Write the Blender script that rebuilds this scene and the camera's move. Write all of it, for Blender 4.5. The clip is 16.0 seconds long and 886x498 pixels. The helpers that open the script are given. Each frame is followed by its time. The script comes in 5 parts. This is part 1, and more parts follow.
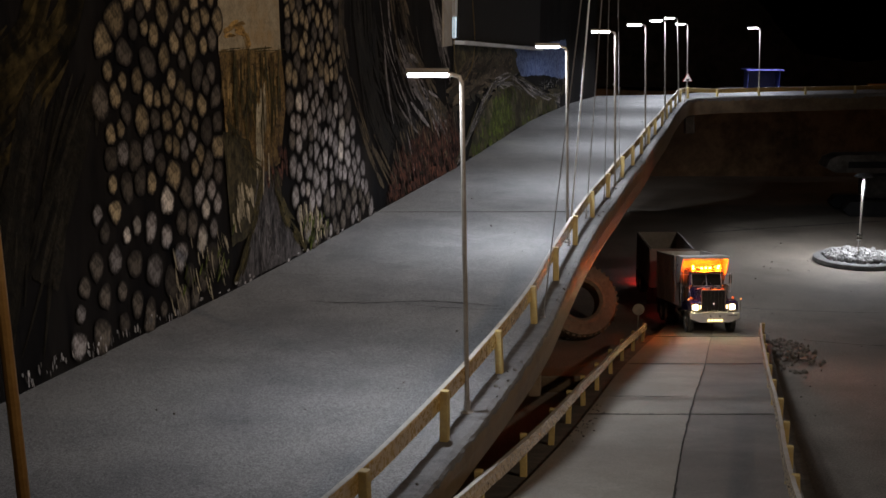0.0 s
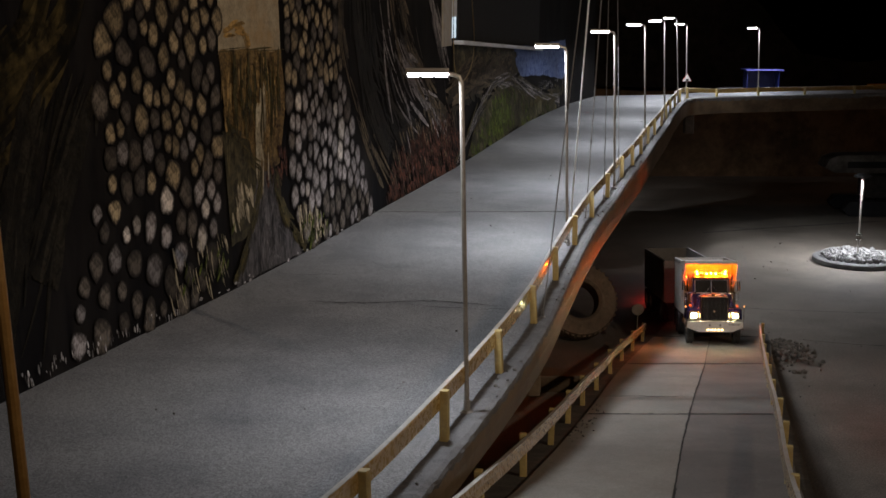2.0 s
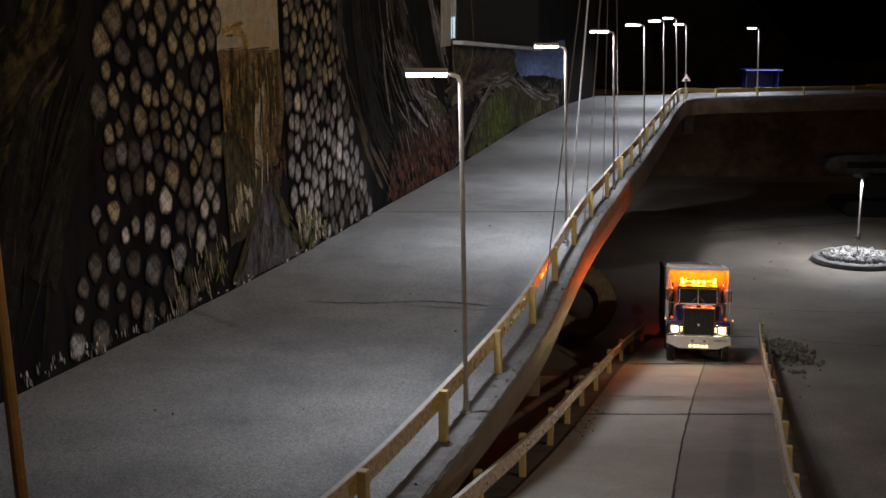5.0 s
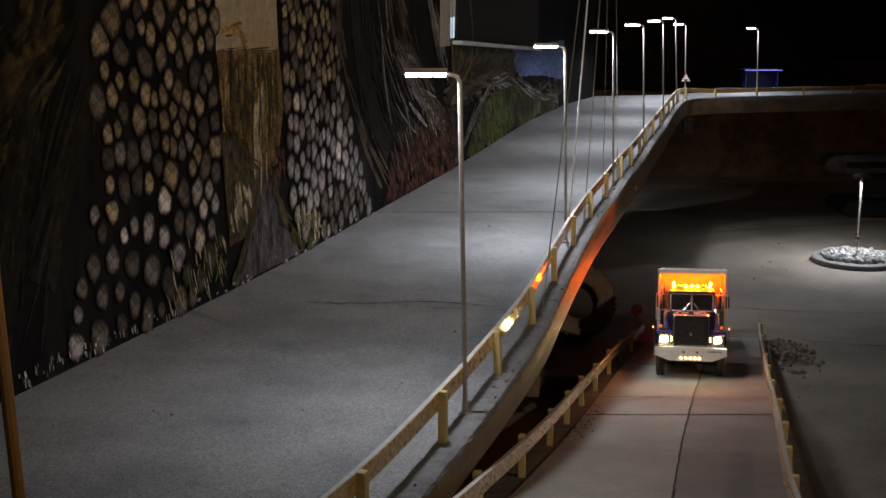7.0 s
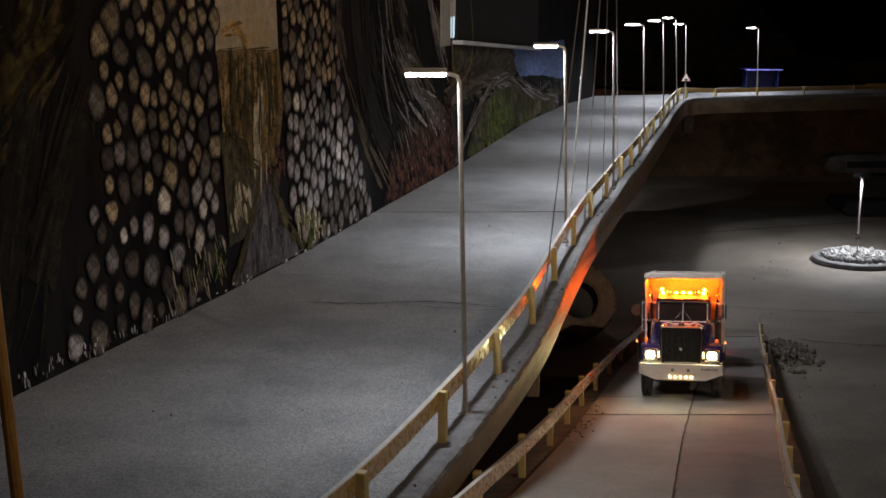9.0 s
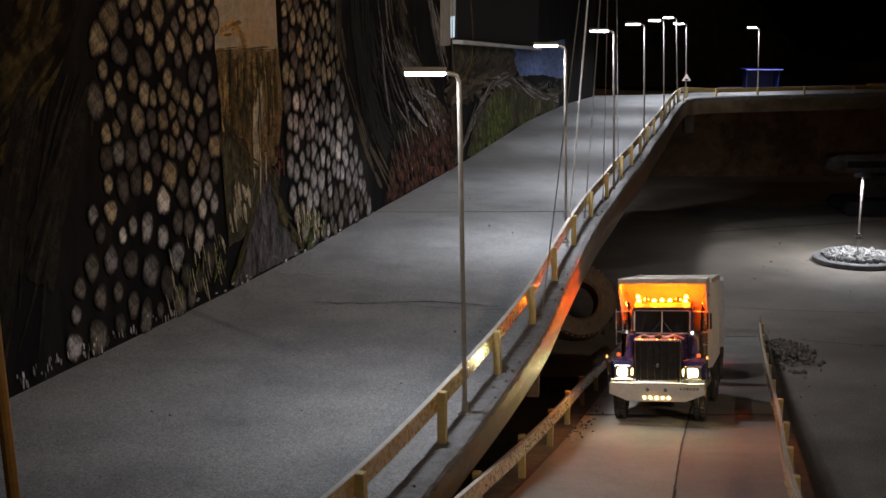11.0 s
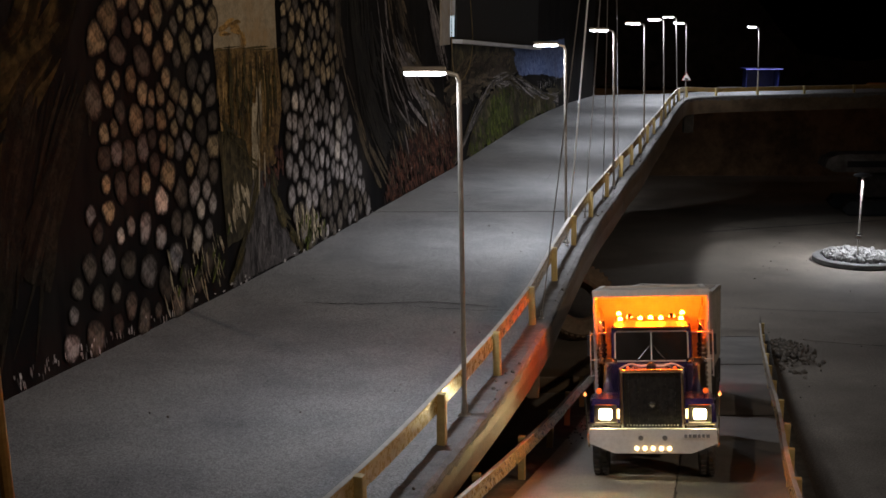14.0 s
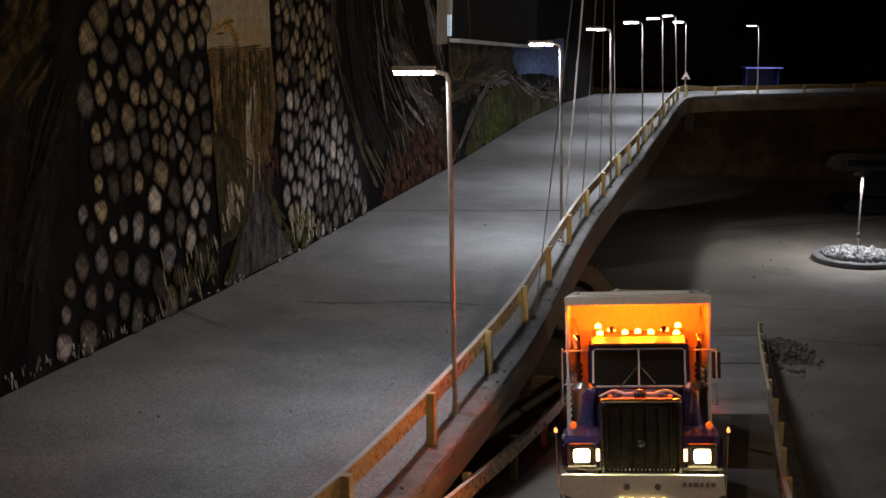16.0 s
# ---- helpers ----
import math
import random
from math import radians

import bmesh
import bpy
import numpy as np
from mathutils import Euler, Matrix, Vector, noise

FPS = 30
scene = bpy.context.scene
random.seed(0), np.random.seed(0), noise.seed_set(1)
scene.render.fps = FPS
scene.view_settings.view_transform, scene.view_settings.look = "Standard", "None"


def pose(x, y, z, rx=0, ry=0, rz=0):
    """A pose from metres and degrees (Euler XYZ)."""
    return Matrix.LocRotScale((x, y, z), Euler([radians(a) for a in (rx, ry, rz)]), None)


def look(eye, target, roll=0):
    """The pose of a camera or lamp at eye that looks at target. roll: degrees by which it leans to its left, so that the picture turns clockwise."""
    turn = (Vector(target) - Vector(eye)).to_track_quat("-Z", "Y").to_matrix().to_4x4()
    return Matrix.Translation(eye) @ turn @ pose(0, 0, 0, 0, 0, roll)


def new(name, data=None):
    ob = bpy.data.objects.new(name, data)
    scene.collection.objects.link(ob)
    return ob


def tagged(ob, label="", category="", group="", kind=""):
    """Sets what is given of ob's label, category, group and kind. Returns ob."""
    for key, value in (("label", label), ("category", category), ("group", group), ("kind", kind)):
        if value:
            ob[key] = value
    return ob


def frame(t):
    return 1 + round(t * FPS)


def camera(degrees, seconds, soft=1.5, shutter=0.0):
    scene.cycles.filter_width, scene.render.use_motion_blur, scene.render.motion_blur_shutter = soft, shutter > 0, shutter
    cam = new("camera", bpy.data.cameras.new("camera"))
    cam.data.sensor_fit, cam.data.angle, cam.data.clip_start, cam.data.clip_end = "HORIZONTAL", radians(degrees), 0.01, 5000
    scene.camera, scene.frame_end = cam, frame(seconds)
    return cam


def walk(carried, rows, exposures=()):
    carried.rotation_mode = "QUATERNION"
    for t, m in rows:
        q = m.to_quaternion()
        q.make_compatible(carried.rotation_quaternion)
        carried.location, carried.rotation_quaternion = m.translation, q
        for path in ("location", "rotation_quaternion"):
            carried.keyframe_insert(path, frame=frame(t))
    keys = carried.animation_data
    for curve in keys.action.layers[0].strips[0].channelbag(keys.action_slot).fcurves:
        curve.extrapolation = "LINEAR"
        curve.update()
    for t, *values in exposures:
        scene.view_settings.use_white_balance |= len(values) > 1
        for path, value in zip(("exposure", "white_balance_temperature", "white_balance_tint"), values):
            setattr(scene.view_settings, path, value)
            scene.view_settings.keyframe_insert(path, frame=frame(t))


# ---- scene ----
# ---------------------------------------------------------------- camera
cam = camera(40.0, 16.0, soft=1.6)
walk(cam, [
    (0.0, pose(-0.0001, -0.0049, 1.3614, 78.371, -0.029, 0.093)),
    (0.5, pose(-0.0001, -0.0049, 1.3614, 78.371, -0.029, 0.093)),
    (1.0, pose(-0.0005, -0.0062, 1.3613, 78.373, -0.032, 0.083)),
    (1.5, pose(-0.0001, -0.0065, 1.3609, 78.380, -0.023, 0.082)),
    (2.0, pose(-0.0007, -0.0051, 1.3610, 78.374, -0.038, 0.062)),
    (2.5, pose(-0.0008, -0.0058, 1.3610, 78.374, -0.021, 0.055)),
    (3.0, pose(-0.0008, -0.0062, 1.3609, 78.380, -0.020, 0.048)),
    (3.5, pose(-0.0004, -0.0058, 1.3608, 78.382, -0.015, 0.040)),
    (4.0, pose(-0.0004, -0.0058, 1.3608, 78.382, -0.015, 0.040)),
    (6.5, pose(-0.0000, -0.0002, 1.3602, 78.390, -0.017, 0.002)),
    (7.0, pose(-0.0000, -0.0002, 1.3602, 78.390, -0.017, 0.002)),
    (7.5, pose(0.0002, -0.0000, 1.3602, 78.391, -0.015, 0.008)),
    (8.0, pose(0.0002, -0.0000, 1.3602, 78.391, -0.015, 0.008)),
    (8.5, pose(0.0002, -0.0000, 1.3602, 78.391, -0.015, 0.008)),
    (9.0, pose(0.0006, 0.0019, 1.3600, 78.380, 0.002, 0.013)),
    (11.5, pose(0.0018, 0.0098, 1.3585, 78.381, 0.002, 0.042)),
    (12.0, pose(0.0018, 0.0133, 1.3583, 78.355, -0.013, 0.045)),
    (12.5, pose(0.0019, 0.0136, 1.3580, 78.366, -0.003, 0.043)),
    (13.0, pose(0.0020, 0.0153, 1.3585, 78.350, -0.003, 0.045)),
    (13.5, pose(0.0017, 0.0156, 1.3577, 78.370, 0.016, 0.019)),
    (14.0, pose(0.0016, 0.0164, 1.3587, 78.348, -0.007, 0.010)),
    (14.5, pose(0.0025, 0.0178, 1.3586, 78.340, -0.012, 0.043)),
    (15.0, pose(0.0030, 0.0250, 1.3588, 78.306, -0.014, 0.054)),
    (15.5, pose(0.0044, 0.0211, 1.3580, 78.329, 0.037, 0.066)),
    (16.0, pose(0.0179, 0.0166, 1.3591, 78.300, 0.035, 0.123)),
], exposures=[(0.0, 0.0), (12.5, 0.0), (14.5, -0.28), (16.0, -0.28)])

# ---------------------------------------------------------------- world: a closed, dark hall
world = bpy.data.worlds.new("hall_dark")
scene.world = world
world.use_nodes = True
world.node_tree.nodes["Background"].inputs[0].default_value = (0.5, 0.45, 0.4, 1)
world.node_tree.nodes["Background"].inputs[1].default_value = 0.01

LAMP_WATTS = 2.65        # each street lamp on the upper road
ISLAND_WATTS = 40.0     # the round-headed lamp on the stone island
HALL_WATTS = 245.0      # an unseen warm ceiling spotlight assumed behind the camera, turned to the painted wall
DIM_WATTS = 8.0        # an unseen dim warm lamp added over the open floor as fill
LED = (0.86, 0.9, 1.0)


# ---------------------------------------------------------------- materials
def node(nt, kind, **values):
    n = nt.nodes.new(kind)
    for key, value in values.items():
        n.inputs[key].default_value = value
    return n


def surface(name, c1, c2, scale=20.0, rough=0.7, metal=0.0, bump=0.2, fine=6.0, spread=0.5, stretch=(1, 1, 1),
            stain=None, stain_scale=2.0, stain_amount=0.5, per_island=0.0, per_object=0.0, coat=0.0, bump_dist=0.002, speck=0.0, speck_scale=450.0, spec=0.5):
    """A two-scale noise surface: broad colour drift, fine grain, bump, roughness drift."""
    m = bpy.data.materials.new(name)
    m.use_nodes = True
    nt = m.node_tree
    bsdf = nt.nodes["Principled BSDF"]
    tc = nt.nodes.new("ShaderNodeTexCoord")
    mp = node(nt, "ShaderNodeMapping", Scale=stretch)
    nt.links.new(tc.outputs["Object"], mp.inputs[0])
    broad = node(nt, "ShaderNodeTexNoise", Scale=scale, Detail=5.0, Roughness=0.6)
    grain = node(nt, "ShaderNodeTexNoise", Scale=scale * fine, Detail=4.0, Roughness=0.7)
    for n in (broad, grain):
        nt.links.new(mp.outputs[0], n.inputs["Vector"])
    mix = nt.nodes.new("ShaderNodeMix")
    mix.data_type = "FLOAT"
    mix.inputs[0].default_value = 0.45
    nt.links.new(broad.outputs[0], mix.inputs[2])
    nt.links.new(grain.outputs[0], mix.inputs[3])
    ramp = nt.nodes.new("ShaderNodeValToRGB")
    ramp.color_ramp.elements[0].position = 0.5 - spread / 4
    ramp.color_ramp.elements[1].position = 0.5 + spread / 4
    ramp.color_ramp.elements[0].color = (*c1, 1)
    ramp.color_ramp.elements[1].color = (*c2, 1)
    nt.links.new(mix.outputs[0], ramp.inputs[0])
    colour = ramp.outputs[0]
    if stain:
        sn = node(nt, "ShaderNodeTexNoise", Scale=stain_scale, Detail=6.0, Roughness=0.65)
        nt.links.new(mp.outputs[0], sn.inputs["Vector"])
        sr = nt.nodes.new("ShaderNodeValToRGB")
        sr.color_ramp.elements[0].position, sr.color_ramp.elements[1].position = 0.48, 0.68
        nt.links.new(sn.outputs[0], sr.inputs[0])
        sm = nt.nodes.new("ShaderNodeMath")
        sm.operation = "MULTIPLY"
        sm.inputs[1].default_value = stain_amount
        nt.links.new(sr.outputs[0], sm.inputs[0])
        cm = nt.nodes.new("ShaderNodeMix")
        cm.data_type = "RGBA"
        cm.inputs[7].default_value = (*stain, 1)
        nt.links.new(sm.outputs[0], cm.inputs[0])
        nt.links.new(colour, cm.inputs[6])
        colour = cm.outputs[2]
    for amount, kind in ((per_island, "ShaderNodeNewGeometry"), (per_object, "ShaderNodeObjectInfo")):
        if amount:
            info = nt.nodes.new(kind)
            out = info.outputs["Random Per Island"] if kind.endswith("Geometry") else info.outputs["Random"]
            hsv = nt.nodes.new("ShaderNodeHueSaturation")
            mr = nt.nodes.new("ShaderNodeMapRange")
            mr.inputs[3].default_value, mr.inputs[4].default_value = 1 - amount, 1 + amount
            nt.links.new(out, mr.inputs[0])
            nt.links.new(mr.outputs[0], hsv.inputs["Value"])
            nt.links.new(colour, hsv.inputs["Color"])
            colour = hsv.outputs[0]
    if speck:
        sp = node(nt, "ShaderNodeTexNoise", Scale=speck_scale, Detail=3.0, Roughness=0.8)
        nt.links.new(tc.outputs["Object"], sp.inputs["Vector"])
        mr = nt.nodes.new("ShaderNodeMapRange")
        for k, value in ((1, 0.34), (2, 0.66), (3, 1 - speck), (4, 1 + speck)):
            mr.inputs[k].default_value = value
        nt.links.new(sp.outputs[0], mr.inputs[0])
        hsv = nt.nodes.new("ShaderNodeHueSaturation")
        nt.links.new(mr.outputs[0], hsv.inputs["Value"])
        nt.links.new(colour, hsv.inputs["Color"])
        colour = hsv.outputs[0]
    nt.links.new(colour, bsdf.inputs["Base Color"])
    rr = nt.nodes.new("ShaderNodeMapRange")
    rr.inputs[3].default_value, rr.inputs[4].default_value = max(rough - 0.12, 0.02), min(rough + 0.12, 1)
    nt.links.new(grain.outputs[0], rr.inputs[0])
    nt.links.new(rr.outputs[0], bsdf.inputs["Roughness"])
    bsdf.inputs["Metallic"].default_value = metal
    bsdf.inputs["Coat Weight"].default_value = coat
    bsdf.inputs["Specular IOR Level"].default_value = spec
    if bump:
        bp = node(nt, "ShaderNodeBump", Strength=bump, Distance=bump_dist)
        nt.links.new(mix.outputs[0], bp.inputs["Height"])
        nt.links.new(bp.outputs[0], bsdf.inputs["Normal"])
    return m


def glow(name, colour, strength):
    m = bpy.data.materials.new(name)
    m.use_nodes = True
    b = m.node_tree.nodes["Principled BSDF"]
    b.inputs["Base Color"].default_value = (*colour, 1)
    b.inputs["Emission Color"].default_value = (*colour, 1)
    b.inputs["Emission Strength"].default_value = strength
    return m


ASPHALT = surface("grey_cast_road", (0.12, 0.12, 0.125), (0.27, 0.265, 0.26), 9, 0.85, bump=0.8, fine=26, spread=0.8,
                  stain=(0.33, 0.32, 0.3), stain_scale=2.2, stain_amount=0.35, bump_dist=0.003, speck=0.55)
SLAB_LIGHT = surface("light_concrete", (0.175, 0.155, 0.13), (0.33, 0.3, 0.255), 7, 0.85, bump=0.5, fine=20, spread=0.8,
                     stain=(0.2, 0.19, 0.17), stain_scale=3, stain_amount=0.5, per_object=0.08, speck=0.3)
SLAB_DARK = surface("dark_concrete", (0.1, 0.092, 0.082), (0.2, 0.185, 0.165), 7, 0.85, bump=0.5, fine=20, spread=0.8,
                    stain=(0.3, 0.28, 0.25), stain_scale=3, stain_amount=0.4, per_object=0.08, speck=0.35)
FLOOR = surface("dusty_floor", (0.14, 0.115, 0.088), (0.27, 0.232, 0.185), 2.5, 0.85, bump=0.5, fine=40, spread=0.9,
                stain=(0.07, 0.054, 0.038), stain_scale=1.1, stain_amount=0.65, speck=0.4, speck_scale=160.0)
CURB = surface("rough_cement", (0.09, 0.088, 0.088), (0.22, 0.214, 0.208), 40, 0.9, bump=1.0, fine=8, spread=0.8, bump_dist=0.004)
FASCIA = surface("plastered_edge", (0.1, 0.066, 0.038), (0.21, 0.15, 0.088), 12, 0.5, bump=0.6, fine=8, spread=0.9,
                 stain=(0.05, 0.035, 0.022), stain_scale=7, stain_amount=0.75)
BED = surface("dark_ramp_bed", (0.05, 0.045, 0.04), (0.13, 0.12, 0.1), 30, 0.9, bump=0.6)
CRACK = surface("crack_dirt", (0.02, 0.018, 0.016), (0.05, 0.045, 0.04), 60, 0.95, bump=0)
RAILPAINT = surface("worn_ochre_paint", (0.36, 0.21, 0.05), (0.54, 0.36, 0.12), 40, 0.28, bump=0.4, fine=3, spread=0.8,
                    stain=(0.36, 0.29, 0.2), stain_scale=25, stain_amount=0.5, coat=0.8)
RAILPAINT.node_tree.nodes["Principled BSDF"].inputs["Coat Roughness"].default_value = 0.16
WORN = surface("worn_pale_wood", (0.36, 0.33, 0.29), (0.55, 0.52, 0.47), 60, 0.6, bump=0.3, stain=(0.3, 0.22, 0.1), stain_scale=30, stain_amount=0.6)
POSTPAINT = surface("ochre_post_paint", (0.42, 0.3, 0.1), (0.62, 0.48, 0.2), 50, 0.55, bump=0.3, fine=5, spread=0.8,
                    stain=(0.3, 0.25, 0.18), stain_scale=40, stain_amount=0.5, per_object=0.12)
# ochre-brown puts the warm light on the nearest lamp's pole into its colour
WARMPOLE = surface("warm_lit_pole_paint", (0.5, 0.26, 0.07), (0.66, 0.38, 0.12), 60, 0.5, bump=0.05)
STEEL = surface("bronzed_steel", (0.28, 0.25, 0.21), (0.42, 0.38, 0.33), 60, 0.42, metal=0.45, bump=0.05)
WALLDARK = surface("dark_painted_plaster", (0.003, 0.003, 0.004), (0.014, 0.012, 0.011), 3.2, 0.75, bump=0.5, fine=5, spread=0.5,
                   stretch=(1.6, 1.6, 0.35), stain=(0.035, 0.031, 0.027), stain_scale=7, stain_amount=0.35, spec=0.08)
# mid-toned so that the unseen hall shell bounces fill light
HALLBOUNCE = surface("hall_bounce_paint", (0.24, 0.2, 0.16), (0.36, 0.31, 0.26), 1.5, 0.9, bump=0.2, spec=0.1)


# ---------------------------------------------------------------- mesh helpers
def finish(bm, smooth=False):
    bmesh.ops.recalc_face_normals(bm, faces=bm.faces)
    if smooth:
        for f in bm.faces:
            f.smooth = True
        for e in bm.edges:
            if len(e.link_faces) == 2 and e.calc_face_angle(0) > 0.6:
                e.smooth = False


def part(name, bm, material, parent=None, label="", smooth=False):
    """One bmesh as one mesh object under a thing or under a part."""
    finish(bm, smooth)
    me = bpy.data.meshes.new(name)
    bm.to_mesh(me)
    bm.free()
    me.materials.append(material)
    ob = new(name, me)
    if parent:
        ob.parent = parent
    if label:
        ob["label"] = label
    return ob


def thing(name, m, label, category, group="", kind=""):
    ob = new(name)
    ob.empty_display_size = 0.02
    ob.matrix_basis = m
    return tagged(ob, label, category, group, kind)


def block(bm, c, s, bevel=0.0, m=None):
    """A box of size s round c, with bevelled edges."""
    geo = bmesh.ops.create_cube(bm, size=1.0)["verts"]
    for v in geo:
        v.co = Vector((v.co.x * s[0] + c[0], v.co.y * s[1] + c[1], v.co.z * s[2] + c[2]))
    if m:
        bmesh.ops.transform(bm, matrix=m, verts=geo)
    if bevel:
        es = list({e for v in geo for e in v.link_edges})
        bmesh.ops.bevel(bm, geom=es, offset=bevel, segments=2, affect="EDGES", profile=0.6)
    return bm


def tube(bm, pts, r, n=8, r2=None, cap=True):
    """A round bar along points; r2: the radius at the far end."""
    pts = [Vector(p) for p in pts]
    rings = []
    for i, p in enumerate(pts):
        d = (pts[min(i + 1, len(pts) - 1)] - pts[max(i - 1, 0)]).normalized()
        a = d.cross(Vector((0, 0, 1)) if abs(d.z) < 0.95 else Vector((1, 0, 0))).normalized()
        b = d.cross(a)
        q = r if r2 is None else r + (r2 - r) * i / (len(pts) - 1)
        rings.append([bm.verts.new(p + q * (math.cos(k * 2 * math.pi / n) * a + math.sin(k * 2 * math.pi / n) * b)) for k in range(n)])
    for u, v in zip(rings, rings[1:]):
        for k in range(n):
            bm.faces.new((u[k], u[(k + 1) % n], v[(k + 1) % n], v[k]))
    if cap:
        bm.faces.new(rings[0][::-1])
        bm.faces.new(rings[-1])
    return bm


def lathe(bm, profile, n=24, m=None):
    """A turned solid: (radius, height) pairs round z."""
    rings = []
    vs = []
    for r, z in profile:
        ring = [bm.verts.new((r * math.cos(k * 2 * math.pi / n), r * math.sin(k * 2 * math.pi / n), z)) for k in range(n)]
        rings.append(ring)
        vs += ring
    for u, v in zip(rings, rings[1:]):
        for k in range(n):
            bm.faces.new((u[k], u[(k + 1) % n], v[(k + 1) % n], v[k]))
    if profile[0][0] > 0.0005 and profile[0] != profile[-1]:
        bm.faces.new(rings[0][::-1])
        bm.faces.new(rings[-1])
    if m:
        bmesh.ops.transform(bm, matrix=m, verts=vs)
    return bm


def prism(bm, outline, z0, z1):
    """A plate with the given outline (x, y), or with z functions of (x, y)."""
    f0 = z0 if callable(z0) else (lambda x, y: z0)
    f1 = z1 if callable(z1) else (lambda x, y: z1)
    lo = [bm.verts.new((x, y, f0(x, y))) for x, y in outline]
    hi = [bm.verts.new((x, y, f1(x, y))) for x, y in outline]
    n = len(outline)
    for k in range(n):
        bm.faces.new((lo[k], lo[(k + 1) % n], hi[(k + 1) % n], hi[k]))
    caps = [bm.faces.new(hi), bm.faces.new(lo[::-1])]
    bmesh.ops.triangulate(bm, faces=caps)
    return bm


def sweep(bm, path, profile, close=True):
    """Sweep a profile of (sideways, up) along a path; sideways is to the path's right."""
    path = [Vector(p) for p in path]
    rings = []
    for i, p in enumerate(path):
        d = path[min(i + 1, len(path) - 1)] - path[max(i - 1, 0)]
        side = Vector((d.y, -d.x, 0)).normalized()
        rings.append([bm.verts.new(p + a * side + Vector((0, 0, b))) for a, b in profile])
    n = len(profile)
    for u, v in zip(rings, rings[1:]):
        for k in range(n if close else n - 1):
            bm.faces.new((u[k], u[(k + 1) % n], v[(k + 1) % n], v[k]))
    if close:
        bm.faces.new(rings[0][::-1])
        bm.faces.new(rings[-1])
    return bm


def smooth_line(pts, step=0.05):
    """A Catmull-Rom curve through points, sampled evenly enough."""
    pts = [Vector(p) for p in pts]
    out = []
    for i in range(len(pts) - 1):
        p0, p1, p2, p3 = pts[max(i - 1, 0)], pts[i], pts[i + 1], pts[min(i + 2, len(pts) - 1)]
        n = max(1, round((p2 - p1).length / step))
        for k in range(n):
            t = k / n
            out.append(0.5 * (2 * p1 + (p2 - p0) * t + (2 * p0 - 5 * p1 + 4 * p2 - p3) * t * t + (3 * p1 - p0 - 3 * p2 + p3) * t ** 3))
    return out + [pts[-1]]


# ---------------------------------------------------------------- the plan
DECK = 0.81             # the upper road's surface
WALL_LINE = [(-0.95, 0.5), (-0.592, 1.686), (-0.414, 2.256), (-0.304, 2.65), (-0.17, 3.2), (0.03, 3.987), (0.15, 4.526),
             (0.379, 5.55), (0.651, 6.519), (0.863, 7.05)]
RAIL_LINE = [(-0.6, 0.35), (-0.29, 0.76), (-0.175, 0.97), (-0.083, 1.193), (0.0, 1.453), (0.082, 1.739), (0.154, 2.023), (0.221, 2.351), (0.296, 2.705),
             (0.377, 3.06), (0.459, 3.383), (0.554, 3.768), (0.63, 4.05), (0.708, 4.358), (0.783, 4.67), (0.863, 4.986),
             (0.949, 5.322), (1.03, 5.66), (1.11, 5.99), (1.19, 6.3), (1.27, 6.6), (1.36, 6.84), (1.55, 6.97), (1.81, 7.05), (2.1, 7.13), (2.42, 7.22), (2.75, 7.32), (3.1, 7.42)]
RAMP = [(0.4, 0.81), (0.9, 0.805), (1.346, 0.7236), (1.649, 0.6577), (2.078, 0.5646), (2.756, 0.4315), (3.209, 0.3414), (3.8, 0.2215),
        (4.51, 0.0964), (4.9, 0.035), (5.2, 0.006), (5.5, 0.0), (12.0, 0.0)]


def ramp_z(y):
    return float(np.interp(y, [p[0] for p in RAMP], [p[1] for p in RAMP]))


def wall_at(s, h, off=0.0):
    """A place on the painted wall: s metres along it, at height h, off metres in front of it."""
    for a, b in zip(WALL_LINE, WALL_LINE[1:]):
        length = math.dist(a, b)
        if s <= length or b == WALL_LINE[-1]:
            d = ((b[0] - a[0]) / length, (b[1] - a[1]) / length)
            return Vector((a[0] + d[0] * s + d[1] * off, a[1] + d[1] * s - d[0] * off, h))
        s -= length


def offset_line(pts, d):
    out = []
    for i, p in enumerate(pts):
        a, b = Vector(pts[max(i - 1, 0)]), Vector(pts[min(i + 1, len(pts) - 1)])
        t = (b - a).normalized()
        out.append((p[0] + t.y * d, p[1] - t.x * d))
    return out


# ---------------------------------------------------------------- floor and hall
bm = bmesh.new()
block(bm, (2.5, 5.0, -0.05), (13, 18, 0.1))
floor = tagged(part("floor", bm, FLOOR), "dusty pale grey concrete floor", "floor", kind="structure")
for nm, c, s in (("wall_north", (2.5, 9.6, 1.6), (13, 0.1, 3.2)), ("wall_south", (2.5, -3.05, 1.6), (13, 0.1, 3.2)),
                 ("wall_east", (7.05, 3.3, 1.6), (0.1, 12.5, 3.2)), ("wall_west", (-3.05, 3.3, 1.6), (0.1, 12.5, 3.2))):
    tagged(part(nm, block(bmesh.new(), c, s), HALLBOUNCE), "unseen hall wall, mid-toned to bounce light", "wall", kind="structure")
tagged(part("ceiling", block(bmesh.new(), (2.5, 3.3, 3.25), (13, 13, 0.1)), HALLBOUNCE), "unseen hall ceiling, mid-toned to bounce light", "ceiling", kind="structure")

# painted wall beside the upper road
bm = bmesh.new()
wl = [Vector((x, y, 0)) for x, y in WALL_LINE]
sweep(bm, wl, [(0, 0), (0, 3.2), (-0.1, 3.2), (-0.1, 0)])
mural_wall = tagged(part("wall_painted", bm, WALLDARK), "plaster wall covered by a dark painted landscape mural", "wall", kind="structure")

